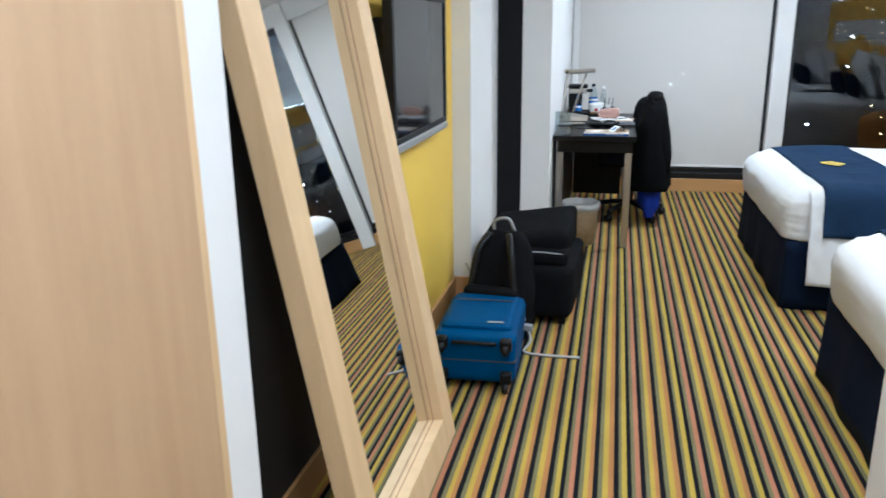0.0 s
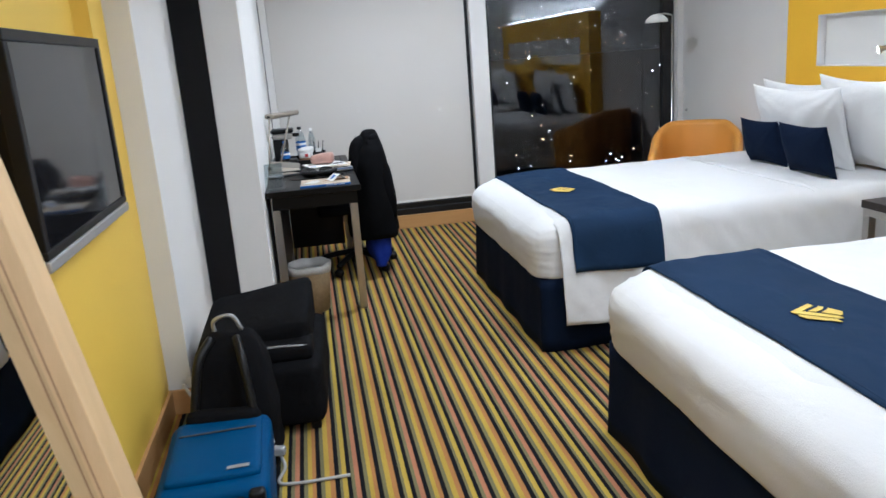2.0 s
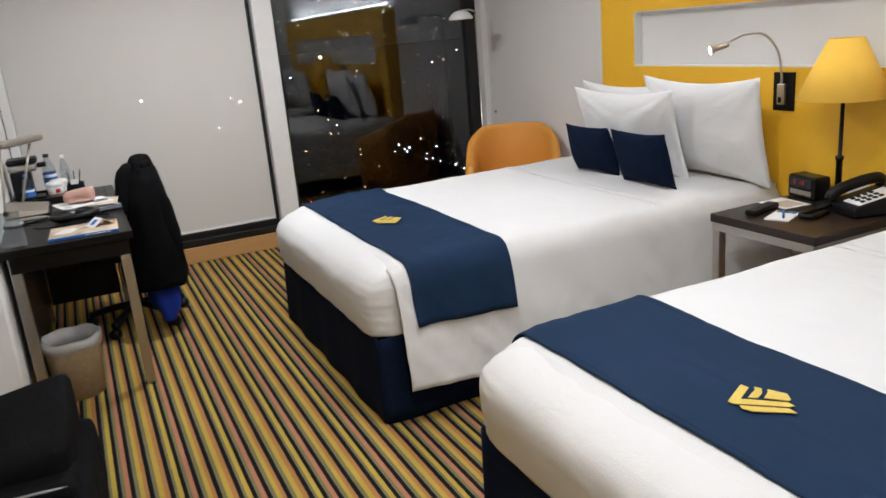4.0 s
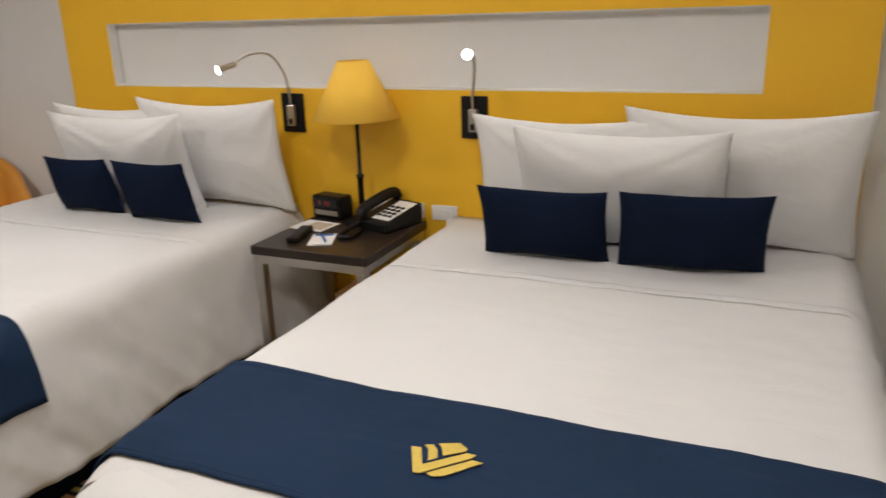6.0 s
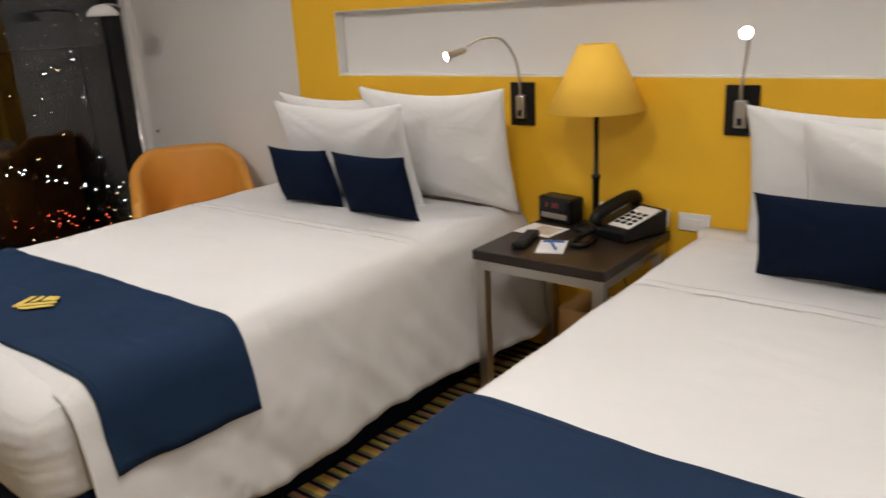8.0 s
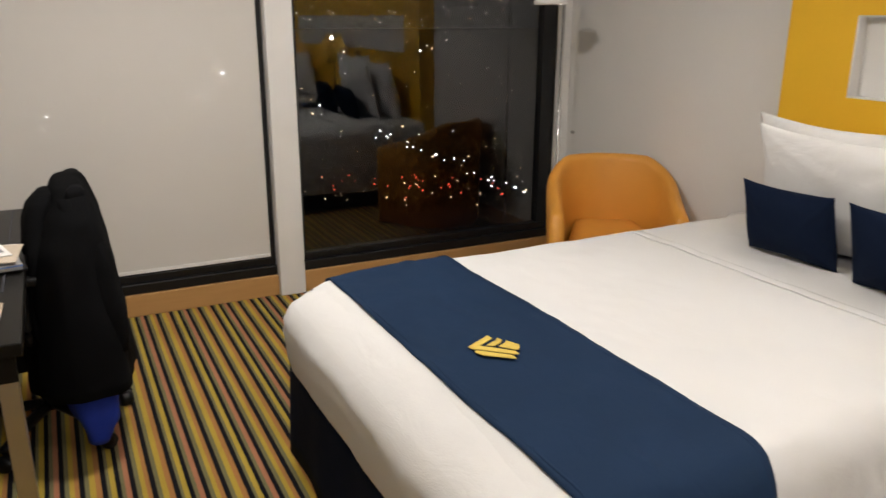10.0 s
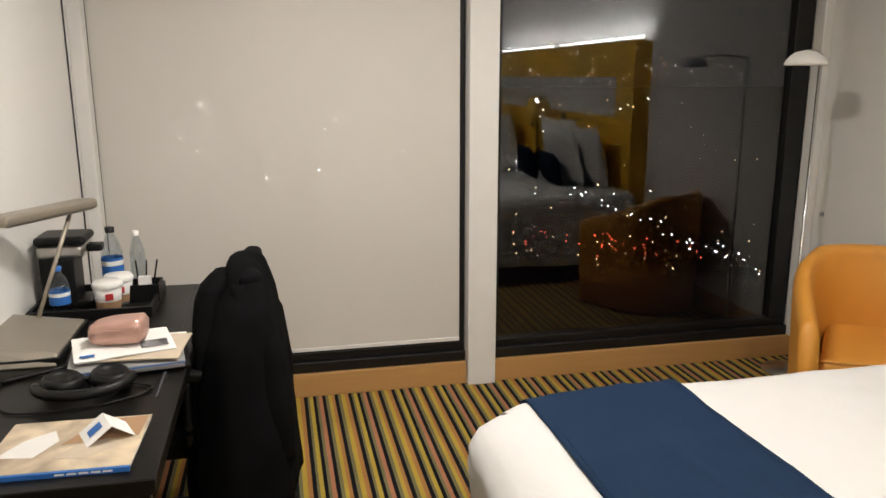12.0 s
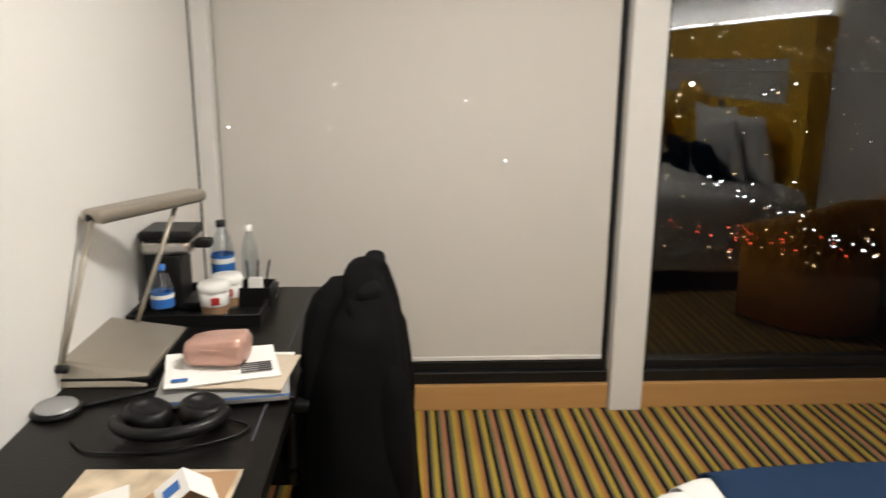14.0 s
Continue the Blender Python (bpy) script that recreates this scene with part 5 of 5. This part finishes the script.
part("front_pocket", moved(bm, pose(0.0, -0.095, 0.03, 6, 0, 0)), M_BLACKNYLON, bk, local=True, smooth=True)
part("top_loop", tube(bend([(-0.05, 0.10, 0.49), (-0.045, 0.09, 0.545), (0.02, 0.09, 0.56), (0.05, 0.10, 0.50)], 14), 0.008, 8), M_GREY, bk, "grey webbing loop", local=True, smooth=True)
for x, z in ((-0.10, 0.32), (0.05, 0.22), (0.16, 0.14)):
    part("tab", moved(box(-0.006, 0.006, -0.003, 0.003, 0, 0.07, 0.002), pose(x, -0.125 + 0.1 * z, z, 0, -25, 0)), M_GREY, bk, "light grey reflective tab", local=True)
for x in (-0.075, 0.075):
    part("shoulder_strap", tube(bend([(x * 0.6, 0.02, 0.50), (x, -0.055, 0.45), (x * 1.25, -0.09, 0.34), (x * 1.5, -0.12, 0.20), (x * 1.8, -0.10, 0.06)], 20), 0.016, 8), M_BLACK, bk, "padded black shoulder strap", local=True, smooth=True)
part("buckle", box(0.15, 0.20, -0.14, -0.11, 0.10, 0.13, 0.006), M_GREY, bk, "grey plastic buckle", local=True)
part("hip_strap", tube(bend([(0.15, -0.06, 0.10), (0.19, -0.12, 0.05), (0.17, -0.16, 0.012), (0.24, -0.17, 0.008), (0.42, -0.145, 0.008)], 24), 0.006, 6), M_LINER, bk, "pale webbing strap trailing on the carpet", local=True, smooth=True)

bs = root("suitcase", -0.34, 4.02, 0, "large black soft suitcase lying flat with bulging pockets", "suitcase", m=pose(-0.385, 3.83, 0.03, 0, 0, -3))
part("shell", soft_case(0.50, 0.66, 0.27, 0.04, 11), M_BLACKNYLON, bs, local=True, smooth=True)
bm = soft_case(0.46, 0.50, 0.13, 0.04, 12)
for v in bm.verts:
    v.co.z += 0.10 * (v.co.y + 0.2) * (1 if v.co.z > 0.05 else 0) + 0.15 * v.co.x * (v.co.z > 0.05)
part("lid", moved(bm, pose(-0.02, 0.06, 0.255)), M_BLACKNYLON, bs, "raised packed lid", local=True, smooth=True)
part("pocket", moved(soft_case(0.26, 0.17, 0.07, 0.025, 13), pose(0.09, -0.20, 0.262)), M_BLACKNYLON, bs, local=True, smooth=True)
part("zip", tube(bend([(-0.02, -0.27, 0.325), (0.09, -0.275, 0.332), (0.20, -0.27, 0.325)], 10), 0.004, 6), M_GREY, bs, "silver zip", local=True, smooth=True)
part("tag", moved(box(-0.012, 0.012, -0.003, 0.003, 0, 0.11, 0.002), pose(-0.03, -0.337, 0.09, 0, 8, 0)), M_WHITE, bs, "white luggage tag", local=True)
for x in (-0.2, 0.2):
    part("foot", box(x - 0.02, x + 0.02, -0.29, -0.25, -0.03, 0.006, 0.004), M_BLACK, bs, local=True)
    part("foot", box(x - 0.02, x + 0.02, 0.25, 0.29, -0.03, 0.006, 0.004), M_BLACK, bs, local=True)

wb = root("waste_bin", -0.17, 5.08, 0, "beige woven waste bin with a white liner beside the desk", "waste bin")
bx, by = -0.19, 5.10
part("bin_body", turn([(0, 0.002), (0.10, 0.002), (0.125, 0.27), (0.128, 0.275)], 40, (bx, by)), M_WICKER, wb, smooth=True, thick=0.004)
rim = turn([(0.122, 0.24), (0.131, 0.24), (0.134, 0.285), (0.120, 0.29), (0.112, 0.20)], 48, (bx, by))
for v in rim.verts:
    v.co.z += 0.012 * wob(v.co, 14, 2)
    v.co.x += 0.006 * wob(v.co, 18, 3)
part("liner", rim, M_LINER, wb, "crumpled white liner", smooth=True, thick=0.002)

# ---------------------------------------------------------------- the night outside
structure("ground", sheet(2, 2, lambda u, v: (-3000 + 6000 * u, 60 + 4000 * v, -60)), M_CHARCOAL, "dark city ground far below", "ground")
EYE = Vector((0.3, 3.5, 1.5))


def city(name, spots, colour, strength, label, scale=0.4):
    bm = bmesh.new()
    for az, el, size in spots:
        a, e = radians(az), radians(el)
        d = Vector((math.sin(a) * math.cos(e), math.cos(a) * math.cos(e), math.sin(e)))
        p = EYE + d * 260
        side = Vector((d.y, -d.x, 0)).normalized()
        up = side.cross(d)
        r = scale * size * 260 / 1358 / 2
        vs = [bm.verts.new(p + r * (math.cos(k * math.pi / 3) * side + math.sin(k * math.pi / 3) * up)) for k in range(6)]
        bm.faces.new(vs)
    return tagged(mesh_object(name, bm, glow(name, colour, strength)), label, "city lights", kind="stuff")


rnd = random.Random(5)
white, warm, red, bright = [], [], [], []
for k in range(34):                                   # cars along an avenue that runs down to the right
    t = rnd.random()
    white.append((22 + 14 * t + rnd.gauss(0, 0.3), -8.3 - 5.2 * t + rnd.gauss(0, 0.35), rnd.uniform(2.5, 5)))
for k in range(38):                                   # a slow queue of tail lights
    red.append((15 + 17 * rnd.random() ** 1.2, -11.9 + rnd.gauss(0, 0.5), rnd.uniform(2.5, 5)))
for k in range(30):
    bright.append((rnd.uniform(-13, 13.5), rnd.gauss(-5.2, 1.9), rnd.choice((2, 3, 3, 4, 5))))
for k in range(45):
    (white if rnd.random() < 0.6 else warm).append((rnd.uniform(14, 38), rnd.uniform(-9, -1.5), rnd.choice((2, 2.5, 3, 4, 5))))
for k in range(130):                                  # the far edge of the city
    (white if rnd.random() < 0.5 else warm).append((rnd.uniform(14, 39), rnd.gauss(0.6, 0.9), rnd.uniform(1, 1.8)))
for k in range(45):
    warm.append((rnd.uniform(14, 36), rnd.uniform(-14, -9), rnd.uniform(2, 4)))
city("city_lights", white, (1.0, 0.95, 0.86), 26, "scattered white lights of the night city")
city("city_lights", warm, (1.0, 0.62, 0.28), 12, "scattered amber lights of the night city")
city("city_lights", red, (1.0, 0.07, 0.03), 9, "red tail lights of cars far below")
city("city_lights", bright, (1.0, 0.97, 0.92), 110, "bright street lamps that show through the screen blind", 0.7)
